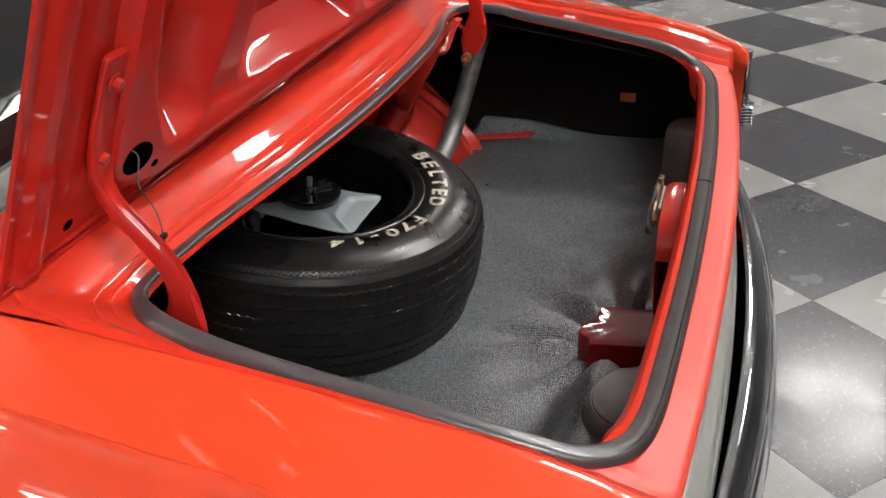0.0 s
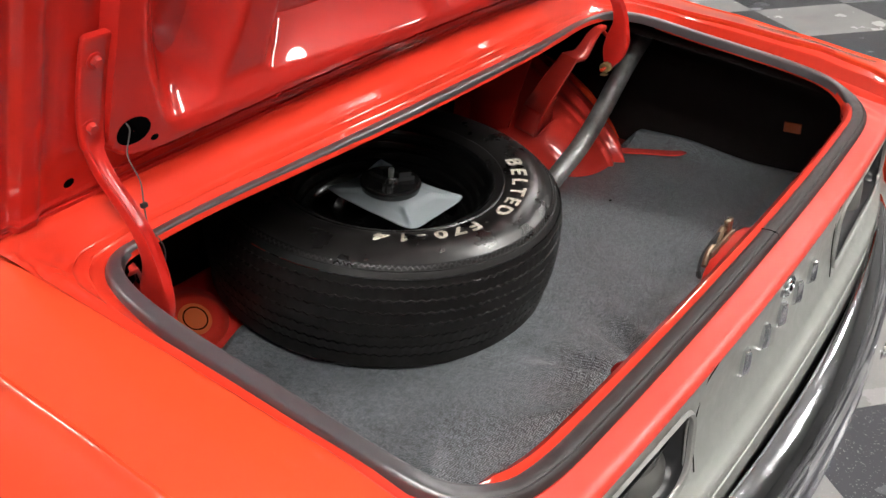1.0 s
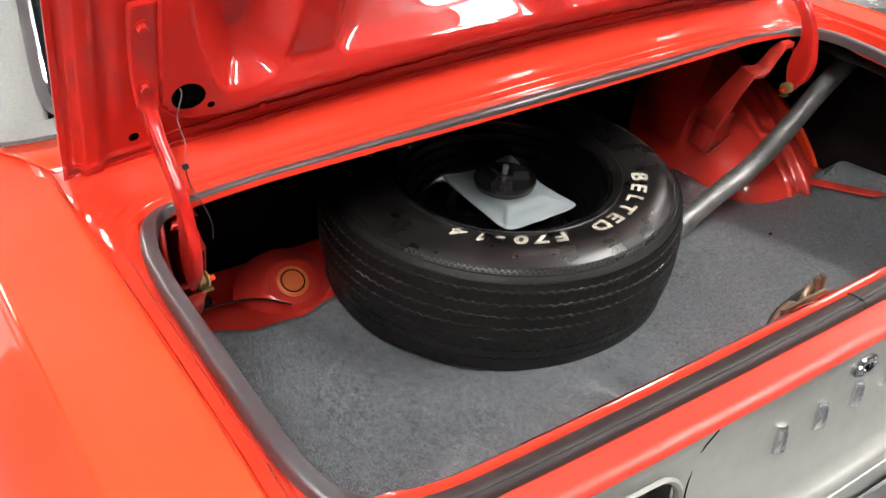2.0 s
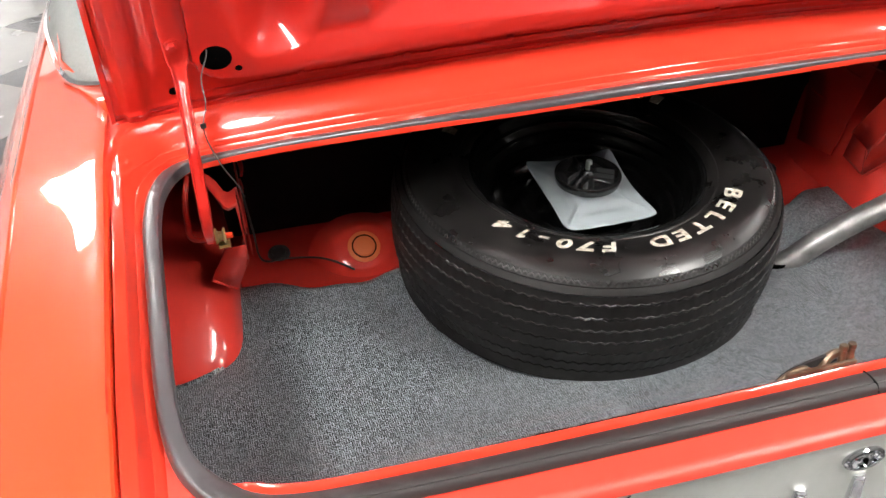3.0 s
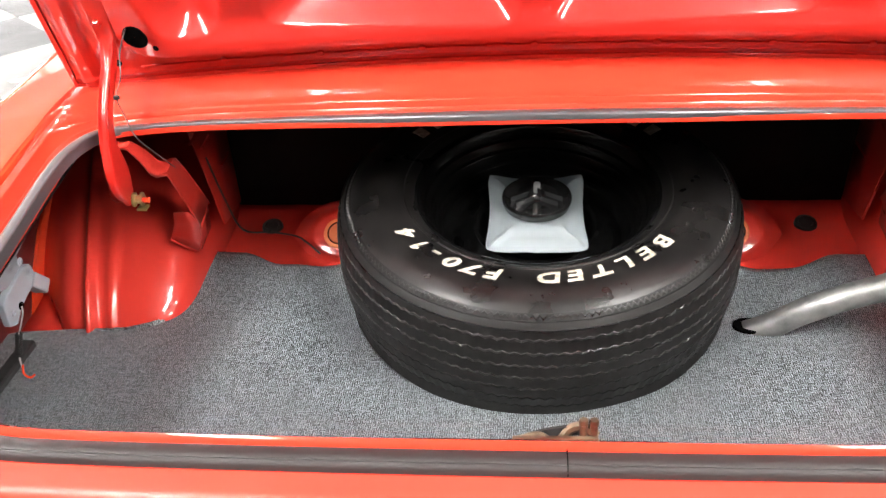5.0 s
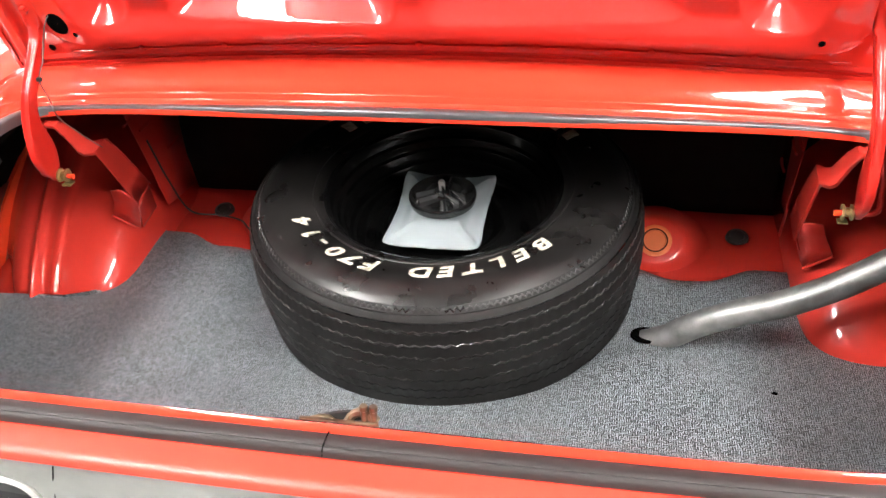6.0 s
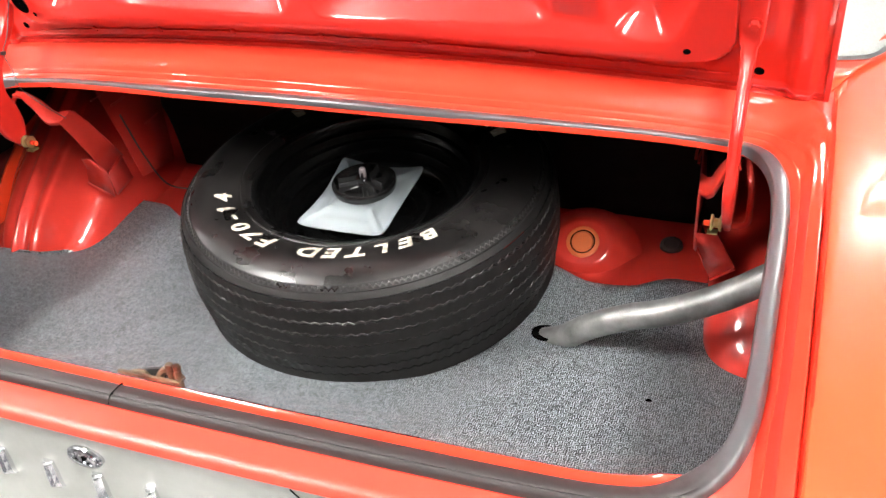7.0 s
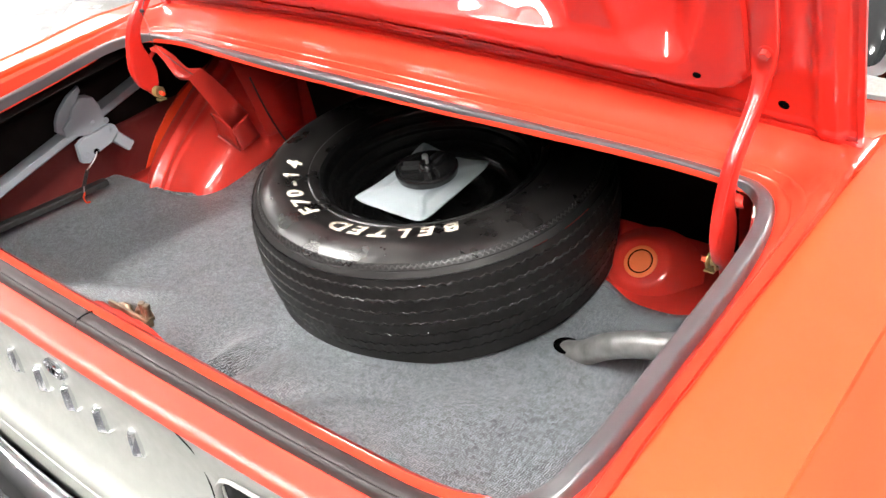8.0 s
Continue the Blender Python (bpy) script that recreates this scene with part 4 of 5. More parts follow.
for sx in (-1, 1):
    # raised pads with orange plugs, and black plugs beside them
    q = Matrix.Translation((sx * 0.361, 0.872, 0.6045)) @ Euler((radians(40), 0, 0)).to_matrix().to_4x4()
    part("raised_pad", lathe([(0.088, -0.050), (0.074, -0.036), (0.060, -0.018), (0.050, -0.006), (0.044, -0.0018), (0.04, -0.0005), (0, 0.0)], 40, q @ Matrix.Diagonal((1.15, 1, 1, 1))), RED_IN, car)
    plug = part("drain_plug", lathe([(0.030, -0.004), (0.030, 0.0015), (0.027, 0.003), (0.0225, 0.0028), (0.0215, 0.0008), (0.0195, 0.001), (0.018, 0.0026), (0, 0.003)], 36, q), ORANGE, car, "orange rubber drain plug")
    part("plug_groove", lathe([(0.0228, 0.0030), (0.0222, 0.0034), (0.0208, 0.0034), (0.0202, 0.0028)], 36, q), HOLE, plug)
    q = Matrix.Translation((sx * 0.510, 0.943, 0.580)) @ Euler((radians(15), 0, 0)).to_matrix().to_4x4()
    part("floor_plug", lathe([(0.021, -0.003), (0.020, 0.003), (0.014, 0.005), (0.012, 0.0025), (0, 0.002)], 24, q), WIRE, car, "black rubber plug")
    # wheel arch: a tall rounded bulge
    rows = []
    plan = [(0.94, 0.80), (0.895, 0.755), (0.860, 0.708), (0.838, 0.676), (0.820, 0.656), (0.802, 0.647), (0.786, 0.646), (0.775, 0.638), (0.768, 0.624), (0.762, 0.623), (0.757, 0.634), (0.752, 0.645), (0.742, 0.644), (0.734, 0.638), (0.726, 0.638), (0.719, 0.645), (0.70, 0.645), (0.665, 0.650), (0.637, 0.662), (0.616, 0.684), (0.602, 0.72), (0.594, 0.78), (0.588, 0.85), (0.585, 0.94), (0.585, 1.04)]
    plan = smooth_path([(a, b - 0.004, 0) for a, b in plan], 3)
    for z, dy in ((0.525, -0.015), (0.56, 0.0), (0.58, 0.016), (0.60, 0.036), (0.62, 0.060), (0.645, 0.095), (0.67, 0.135), (0.695, 0.178), (0.72, 0.222), (0.75, 0.28), (0.78, 0.345), (0.81, 0.43)):
        row = []
        for p in plan:
            k = soft(p.y, 0.66, 0.95)
            row.append((sx * min(0.928, p.x + dy * (0.20 * soft(p.x, 0.66, 0.77) + 0.12 * soft(0.72 - p.x, 0, 0.1))), p.y + dy * (1 - 0.45 * k), z + 0.02 * k * soft(z, 0.56, 0.7)))
        rows.append(row)
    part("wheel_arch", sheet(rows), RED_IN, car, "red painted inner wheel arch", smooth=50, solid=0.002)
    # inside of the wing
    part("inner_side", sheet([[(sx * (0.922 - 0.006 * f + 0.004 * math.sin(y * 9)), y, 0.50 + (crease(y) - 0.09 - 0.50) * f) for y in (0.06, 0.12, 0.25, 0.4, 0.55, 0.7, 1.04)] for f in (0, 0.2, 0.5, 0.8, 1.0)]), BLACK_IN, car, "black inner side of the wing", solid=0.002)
    if sx < 0:
        part("side_strip", sheet([[(-0.911 - 0.004 * math.sin(y * 9), y, 0.50 + (0.155 + 0.02 * soft(y, 0.3, 0.7) + 0.006 * math.sin(17 * y)) * f) for y in [0.08 + 0.04 * k for k in range(22)]] for f in (0, 0.3, 0.6, 0.9, 1.0)]), MAROON, car, "dark red strip low on the inner side", solid=0.002)
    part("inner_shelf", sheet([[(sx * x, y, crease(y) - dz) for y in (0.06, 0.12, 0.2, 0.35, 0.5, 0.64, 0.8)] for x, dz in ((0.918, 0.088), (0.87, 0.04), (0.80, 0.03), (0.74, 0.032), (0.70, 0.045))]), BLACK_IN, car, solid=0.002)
    # hinge bracket: a folded gusset that comes down from the hinge to the wheel arch
    def at(x, y, z):
        return Vector((sx * x, y, z))

    ridge = [at(0.632, 0.616, 0.907), at(0.618, 0.620, 0.903), at(0.608, 0.628, 0.882), at(0.597, 0.637, 0.852), at(0.590, 0.641, 0.845), at(0.579, 0.656, 0.841), at(0.576, 0.675, 0.806), at(0.573, 0.705, 0.752), at(0.571, 0.733, 0.703)]
    width = (0.010, 0.014, 0.022, 0.028, 0.030, 0.034, 0.041, 0.047, 0.050)
    top = [p + Vector((-sx * 0.003, w * 0.92, w * 0.39)) for p, w in zip(ridge, width)]
    rows = [[p + Vector((sx * 0.002, 0.003, -0.006)) for p in ridge], [p + Vector((sx * 0.001, 0.0006, -0.002)) for p in ridge], ridge, [p.lerp(q, 0.08) + Vector((0, -0.001, 0.0015)) for p, q in zip(ridge, top)], [p.lerp(q, 0.5) for p, q in zip(ridge, top)], top, [q + Vector((-sx * 0.002, 0.003, -0.004)) for q in top]]
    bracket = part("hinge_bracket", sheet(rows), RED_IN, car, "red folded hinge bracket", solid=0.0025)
    # cheek that carries on down behind the strip, and the foot tab on the arch
    foot = [[at(0.574, 0.700, 0.748), at(0.573, 0.740, 0.700), at(0.584, 0.752, 0.664), at(0.596, 0.764, 0.632)],
            [at(0.588, 0.705, 0.745), at(0.594, 0.738, 0.705), at(0.604, 0.748, 0.676), at(0.614, 0.755, 0.648)],
            [at(0.606, 0.712, 0.740), at(0.616, 0.730, 0.710), at(0.628, 0.738, 0.684), at(0.633, 0.742, 0.672)]]
    part("foot_tab", sheet(foot), RED_IN, bracket, solid=0.0025)
    part("foot_weld", tube([at(0.634, 0.739, 0.671), at(0.615, 0.752, 0.650), at(0.597, 0.761, 0.633)], 0.0022, 6), RED_IN, bracket)
    cheek = []
    for k in range(9):
        f = k / 8
        lo, hi = at(0.573, 0.735, 0.700).lerp(at(0.596, 0.770, 0.632), f), at(0.572, 0.780, 0.722).lerp(at(0.590, 0.82, 0.650), f)
        cheek.append([lo, lo.lerp(hi, 0.5), hi])
    part("cheek", sheet(cheek), RED_IN, bracket, solid=0.0025)
    # side plate behind the gusset, with two pressed slots
    plate = [[at(0.572 - 0.010 * v, 0.640 + 0.29 * u, 0.925 - (0.925 - 0.665) * v - 0.02 * u) for u in (0, 0.25, 0.5, 0.75, 1.0)] for v in (0, 0.25, 0.5, 0.75, 1.0)]
    for j, row in enumerate(plate):
        for i, p in enumerate(row):
            p.y = max(p.y, 0.735 + 0.085 * j / 4)
    part("side_plate", sheet(plate), RED_IN, bracket, solid=0.002)
    for gy, gz in ((0.885, 0.758), (0.80, 0.83), (0.75, 0.86)):
        part("pressed_slot", tube([at(0.5615, gy - 0.022, gz - 0.002), at(0.560, gy, gz), at(0.5615, gy + 0.022, gz + 0.002)], 0.0022, 6), RED_IN, bracket)
    part("torsion_lever", tube([(sx * 0.640, 0.640, 0.905), (sx * 0.648, 0.618, 0.88), (sx * 0.650, 0.607, 0.85), (sx * 0.645, 0.600, 0.826), (sx * 0.60, 0.60, 0.824)], 0.0045, 8), RED_IN, bracket)
    # tail inside: drop panel and lamp housing
    m = Matrix.Translation((0.615 if sx > 0 else -0.352, 0.092, 0.672 if sx > 0 else 0.650)) @ Matrix.Diagonal((0.92, 0.75, 1.0, 1) if sx > 0 else (1.12, 0.95, 1.0, 1))
    part("lamp_housing", lathe([(0.074, -0.12), (0.073, -0.01), (0.071, 0.010), (0.067, 0.020), (0.064, 0.0235), (0.0625, 0.0225), (0.061, 0.0255), (0.045, 0.031), (0.02, 0.034), (0, 0.0345)], 36, m), LAMP_HOUSING, car, "grey domed lamp housing inside the tail")
    part("marker_lamp", box(sx * 0.908, sx * 0.914, 0.245, 0.285, 0.638, 0.662, bevel=0.002), AMBER, car, "amber side marker lamp seen from behind")

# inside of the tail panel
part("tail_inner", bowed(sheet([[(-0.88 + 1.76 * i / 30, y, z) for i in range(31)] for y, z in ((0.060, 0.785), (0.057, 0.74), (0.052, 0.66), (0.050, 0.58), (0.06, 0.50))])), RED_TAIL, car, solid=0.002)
# latch support and its latch
bm = sheet([[(x, y, z0 + (z - z0) * k) for x, k in ((-0.085, 0.0), (-0.075, 0.45), (-0.058, 0.85), (-0.04, 1.0), (-0.01, 0.97), (0.0, 1.04), (0.03, 1.0), (0.045, 1.05), (0.075, 1.0), (0.098, 0.85), (0.112, 0.45), (0.12, 0.0))] for y, z, z0 in ((0.055, 0.800, 0.74), (0.075, 0.805, 0.74), (0.092, 0.803, 0.74), (0.1, 0.797, 0.74), (0.1005, 0.78, 0.72), (0.098, 0.70, 0.66), (0.085, 0.60, 0.58))])
part("latch_support", bm, RED_IN, car, "red latch support on the tail panel", smooth=40, solid=0.002)
latch = part("latch", box(-0.028, 0.062, 0.101, 0.106, 0.772, 0.803, bevel=0.002), LATCH, car, "tarnished boot latch")
part("latch_jaw", tube([(0.02, 0.108, 0.782), (0.03, 0.113, 0.803), (0.045, 0.113, 0.809), (0.06, 0.110, 0.800)], 0.0055, 8), LATCH, latch)
part("latch_arm", tube([(-0.035, 0.109, 0.782), (-0.018, 0.112, 0.792), (0.0, 0.112, 0.797), (0.012, 0.11, 0.790)], 0.0045, 8), LATCH, latch)
for x in (0.046, 0.057):
    part("latch_post", lathe([(0.0042, 0.0), (0.0042, 0.026), (0.0050, 0.027), (0.0050, 0.031), (0.0040, 0.0325), (0, 0.0325)], 12, Matrix.Translation((x, 0.109, 0.790))), LATCH, latch)
part("latch_lever", sweep(smooth_path([(0.040, 0.112, 0.806), (0.015, 0.116, 0.798), (-0.012, 0.119, 0.786), (-0.026, 0.119, 0.772), (-0.030, 0.117, 0.758)], 4), [(-0.002, -0.006), (0.002, -0.006), (0.002, 0.006), (-0.002, 0.006)]), WIRE, latch, "blackened release lever")
part("latch_pin", bolt((0.012, 0.107, 0.786), (0, 1, 0), 0.006, 0.006), ZINC, latch)
# stiffening bracket farther along: a flat tongued plate with turned-down edges
OUT = smooth_path([(-0.022, 0.06, 0), (-0.020, 0.12, 0), (-0.022, 0.180, 0), (-0.026, 0.188, 0), (-0.055, 0.189, 0), (-0.070, 0.192, 0), (-0.080, 0.204, 0), (-0.092, 0.211, 0), (-0.106, 0.211, 0), (-0.116, 0.204, 0), (-0.124, 0.192, 0), (-0.136, 0.188, 0), (-0.140, 0.181, 0), (-0.136, 0.12, 0), (-0.132, 0.06, 0)], 3)
rows = []
for inset, dz in ((0.0, -0.055), (0.0, -0.004), (0.0012, -0.001), (0.004, 0.0), (0.02, 0.0005), (0.045, 0.0)):
    row = []
    for p in OUT:
        f = inset / 0.05
        x, y = p.x + (-0.079 - p.x) * f, p.y + (min(p.y, 0.13) - p.y) * f
        row.append((x, y, 0.614 - 0.05 * (y - 0.06) + dz + 0.0012 * noise.noise((x * 60, y * 60, 0.7)) * (dz > -0.003)))
    rows.append(row)
bm = sheet(rows)
bm.verts.ensure_lookup_table()
bm.faces.new(bm.verts[-len(OUT):])
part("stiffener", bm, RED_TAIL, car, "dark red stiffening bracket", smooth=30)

# fuel filler pipe across the boot
filler = part("filler_pipe", tube([(0.350, 0.655, 0.535), (0.385, 0.652, 0.552), (0.43, 0.640, 0.590), (0.49, 0.630, 0.625), (0.555, 0.627, 0.650), (0.63, 0.625, 0.692), (0.70, 0.622, 0.745), (0.77, 0.619, 0.796), (0.86, 0.615, 0.85)], 0.0212, 24, 5), FILLER, car, "bare steel fuel filler pipe")
m = Matrix.Translation((0.352, 0.655, carpet_z(0.352, 0.655) + 0.001)) @ Matrix.Diagonal((0.95, 0.78, 1, 1))
part("pipe_hole", lathe([(0.0265, -0.003), (0.0260, 0.001), (0.024, 0.0015), (0, 0.0012)], 28, m), HOLE, filler, "dark hole cut in the mat")

# wiring along the floor
part("floor_wire", tube([(-0.565, 0.80, 0.80), (-0.555, 0.83, 0.70), (-0.545, 0.87, 0.615), (-0.50, 0.90, 0.592), (-0.45, 0.885, 0.592), (-0.42, 0.85, 0.598), (-0.39, 0.82, 0.592)], 0.0019, 8), WIRE, car, "thin black wire")

# ---- rear window and vinyl roof ----
def win(x, s):
    """A place on the rear window: s runs up it."""
    return Vector((x * (1 - 0.20 * s), 0.868 + 0.075 * x * x + 0.70 * s, 1.022 - 0.078 * x * x + 0.36 * s))


BEAD = [(0, 0.805, 1.010), (0.25, 0.81, 1.004), (0.5, 0.83, 0.990), (0.64, 0.847, 0.979), (0.70, 0.858, 0.975), (0.745, 0.876, 0.971), (0.780, 0.900, 0.968), (0.800, 0.94, 0.966), (0.815, 1.0, 0.965), (0.835, 1.12, 0.963), (0.86, 1.32, 0.955), (0.865, 1.6, 0.95)]
bead = smooth_path(mirror(BEAD[:0:-1]) + BEAD, 4)
window = part("rear_window", sheet([[win(-0.69 + 1.38 * i / 24, s) for i in range(25)] for s in (0, 0.2, 0.4, 0.6, 0.8, 1.0)]), GLASS_DARK, car, "dark rear window", solid=0.004)
edge = [win(-0.69, 1.0), win(-0.695, 0.6), win(-0.70, 0.2), win(-0.695, 0.05), win(-0.665, 0.004)] + [win(-0.6 + 0.1 * k, -0.002) for k in range(13)] + [win(0.665, 0.004), win(0.695, 0.05), win(0.70, 0.2), win(0.695, 0.6), win(0.69, 1.0)]
part("window_trim", sweep(smooth_path(edge, 4), [(-0.011, -0.004), (0.011, -0.004), (0.011, 0.004), (0.006, 0.008), (-0.006, 0.008), (-0.011, 0.004)], up=(0, -0.5, 0.86)), CHROME, car, "bright window surround")
part("vinyl_bead", sweep(bead, [(-0.006, -0.003), (0.006, -0.003), (0.006, 0.002), (0.0, 0.006), (-0.006, 0.002)]), CHROME, car, "bright bead along the foot of the roof")
rows = []
for p in bead:
    ax = abs(p.x)
    sx = 1 if p.x > 0 else -1
    if p.y < 0.885:
        q = win(max(-0.70, min(0.70, p.x * 0.95)), 0.0)
    else:
        s = min(1.0, (p.y - 0.885) / 0.70)
        q = win(sx * 0.70, s)
    rows.append([p + Vector((0, 0, 0.001)), p.lerp(q, 0.2) + Vector((0, 0, 0.008)), p.lerp(q, 0.55) + Vector((0, 0, 0.010)), p.lerp(q, 0.9) + Vector((0, 0, 0.005)), q])
part("vinyl_roof", sheet(rows), VINYL, car, "pale grey grained vinyl roof", solid=0.002)
part("roof_top", sheet([[(-0.62 + 1.24 * i / 12, y, z - 0.10 * (-0.62 + 1.24 * i / 12) ** 2) for i in range(13)] for y, z in ((1.56, 1.375), (1.9, 1.40), (2.4, 1.39), (2.7, 1.34))]), VINYL, car, solid=0.002)
rows = []
for p in bead[6:-6]:
    f = max(-0.729, min(0.729, p.x * 0.93))
    ly, lz = lid_edge(f)
    g = Vector((f, ly + 0.03, lz - 0.004))
    rows.append([g, g.lerp(p, 0.5) + Vector((0, 0, 0.002)), p + Vector((0, 0, -0.002))])
part("cowl_rear", sheet(rows), RED, car, solid=0.002)
# the shoulder of each wing, running in to the roof's foot
for sx in (-1, 1):
    rows = []
    for y in (0.68, 0.70, 0.73, 0.76, 0.82, 0.88, 0.94, 1.0, 1.1, 1.3, 1.6, 2.0, 2.4):
        f = fender_in(y) - 0.010 * (1 - soft(y, 0.68, 0.80))
        xin = lerp([(0.70, 0.728), (0.86, 0.70), (0.90, 0.775), (1.0, 0.81), (1.3, 0.84), (2.4, 0.845)], y)
        rows.append([(sx * xin, y, f + 0.012 * soft(y, 0.75, 0.9)), (sx * (xin * 0.6 + 0.742 * 0.4 if xin < 0.742 else xin + 0.003), y, f + 0.006 * soft(y, 0.75, 0.9)), (sx * max(0.744, xin + 0.006), y, f + 0.0022), (sx * max(0.7535, xin + 0.012), y, f + 0.0006)])
    part("wing_shoulder", sheet(rows), RED, car, solid=0.002)
for sx in (-1, 1):
    for wy in (1.05, 3.80):
        m = Matrix.Translation((sx * 0.80, wy, 0.33)) @ Euler((0, radians(90), 0)).to_matrix().to_4x4()
        wheel = part("road_wheel", lathe([(0.19, -0.09), (0.30, -0.10), (0.33, -0.07), (0.33, 0.07), (0.30, 0.10), (0.19, 0.09), (0.17, 0.05), (0, 0.05)], 40, m), TREAD, car, "black road wheel under the car")
        part("hub_cap", lathe([(0.185, 0.085), (0.18, 0.095), (0.12, 0.09), (0.06, 0.105), (0, 0.11)] if sx > 0 else [(0.185, -0.085), (0.18, -0.095), (0.12, -0.09), (0.06, -0.105), (0, -0.11)], 40, m), CHROME, wheel)
part("underside", box(-0.66, 0.66, 0.02, 4.30, 0.22, 0.48), BLACK_IN, car)
# the rest of the body toward the nose
part("bonnet", sheet([[(-0.738 + 1.476 * i / 16, y, z + 0.035 * (1 - (-1 + i / 8) ** 2)) for i in range(17)] for y, z in ((3.02, 0.958), (3.3, 0.952), (3.7, 0.945), (4.1, 0.928), (4.30, 0.900), (4.37, 0.86))]), RED, car, solid=0.002)
part("windscreen", sheet([[(x * (1 - 0.16 * s), 3.05 - 0.05 * x * x - 0.40 * s, 0.972 + 0.365 * s - 0.06 * x * x) for x in [-0.76 + 0.095 * k for k in range(17)]] for s in (0, 0.33, 0.66, 1.0)]), GLASS_DARK, car, "dark windscreen", solid=0.004)
for sx in (-1, 1):
    part("side_window", sheet([[(sx * (0.842 - 0.19 * s), y0 + (y1 - y0) * s, 0.958 + 0.395 * s - 0.03 * abs(k - 3) * s / 3) for s in (0, 0.35, 0.7, 1.0)] for k, (y0, y1) in enumerate(((1.30, 1.57), (1.55, 1.75), (1.85, 1.95), (2.15, 2.15), (2.45, 2.38), (2.75, 2.55), (3.02, 2.68)))]), GLASS_DARK, car, "dark side window", solid=0.004)
    part("sill_top", sheet([[(sx * x, y, 0.957) for y in (2.4, 2.7, 3.03)] for x in (0.735, 0.80, 0.846)]), RED, car, solid=0.002)
    part("headlamp", lathe([(0.085, -0.03), (0.088, 0.0), (0.08, 0.012), (0.05, 0.022), (0, 0.026)], 32, Matrix.Translation((sx * 0.66, 4.365, 0.73)) @ Euler((radians(-90), 0, 0)).to_matrix().to_4x4()), CHROME, car, "round headlamp")
part("nose_panel", sheet([[(x, 4.37 - 0.06 * x * x, z) for x in [-0.90 + 0.1 * k for k in range(19)]] for z in (0.30, 0.55, 0.62, 0.80, 0.87)]), BLACK_IN, car, "dark grille", solid=0.004)
part("front_bumper", sheet([[(-0.93 + 1.86 * i / 24, y - 0.10 * (-1 + i / 12) ** 2, z) for i in range(25)] for y, z in ((4.36, 0.58), (4.43, 0.585), (4.46, 0.56), (4.46, 0.47), (4.42, 0.44))]), CHROME, car, "chrome front bumper", smooth=45, solid=0.003)

# ---- spare wheel ----
TM = Matrix.Translation((0.006, 0.744, 0.6845)) @ Euler((radians(8.2), 0, 0)).to_matrix().to_4x4()
spare = thing("spare_wheel", (0.006, 0.744, 0.56), "black spare tyre with raised white letters lying flat in the boot", "spare wheel")
T0, T1 = 0.333, 0.100
side = [(0.194, 0.080), (0.200, 0.089), (0.208, 0.0945), (0.2150, 0.0970), (0.2175, 0.0958), (0.2200, 0.0975), (0.230, 0.1010), (0.240, 0.1035), (0.250, 0.1050), (0.260, 0.1052), (0.270, 0.1042), (0.280, 0.1020), (0.289, 0.0990), (0.297, 0.0952), (0.304, 0.0908), (0.309, 0.0868), (0.3125, 0.0832), (0.3150, 0.0830), (0.3185, 0.0795), (0.3225, 0.0745)]
part("tyre_sidewall", lathe(side[:15], 120, TM), TYRE, spare, "black rubber sidewall")
part("shoulder", lathe(side[14:], 120, TM), TREAD, spare, "worn dull shoulder")
low = [(r, -h - 0.0310) for r, h in reversed(side)]
# tread: six ribs with wavy grooves between them
n_a = 480
groove_at = (-0.0795, -0.0562, -0.0328, -0.0094, 0.0138, 0.0370, 0.0600)
hs = []
for g in groove_at:
    hs += [(g - 0.0019, 0.0), (g - 0.0011, 0.0050), (g + 0.0011, 0.0050), (g + 0.0019, 0.0)]
hs = [(-0.106, 0), (-0.096, 0)] + hs + [(0.069, 0), (0.0745, 0)]
rows = []
for i in range(n_a):
    a = 2 * math.pi * i / n_a
    row = []
    for h, deep in hs:
        wav = 0.0019 * (1, 0.3, -1, -0.3)[i % 4] if -0.086 < h < 0.066 else 0
        crown = 0.333 - 0.0102 * (min(0.083, abs(h)) / 0.078) ** 2.6
        row.append(((crown - deep) * math.cos(a), (crown - deep) * math.sin(a), h + wav))
    rows.append(row)
for g in groove_at:
    ring_rows = []
    for i in range(n_a):
        a = 2 * math.pi * i / n_a
        wav = 0.0019 * (1, 0.3, -1, -0.3)[i % 4]
        worn = 0.0007 * noise.noise((i * 0.11, g * 90, 2.0))
        r = 0.333 - 0.0102 * (min(0.083, abs(g)) / 0.078) ** 2.6 + 0.0002
        ring_rows.append([((r - dr) * math.cos(a), (r - dr) * math.sin(a), g + 0.0021 + dh + wav + worn * 0.4) for dr, dh in ((0.0012, -0.0006), (-0.0002 + worn, 0.0), (0.0006, 0.0007))])
    edge = sheet(ring_rows, wrap=True)
    edge.transform(TM)
    part("groove_edge", edge, DUSTY, spare, "dusty worn groove edge")
bm = sheet(rows, wrap=True)
bm.transform(TM)
part("tread", bm, TREAD, spare, "worn ribbed tread", smooth=30)
part("lower_sidewall", lathe(low, 90, TM), TYRE, spare)
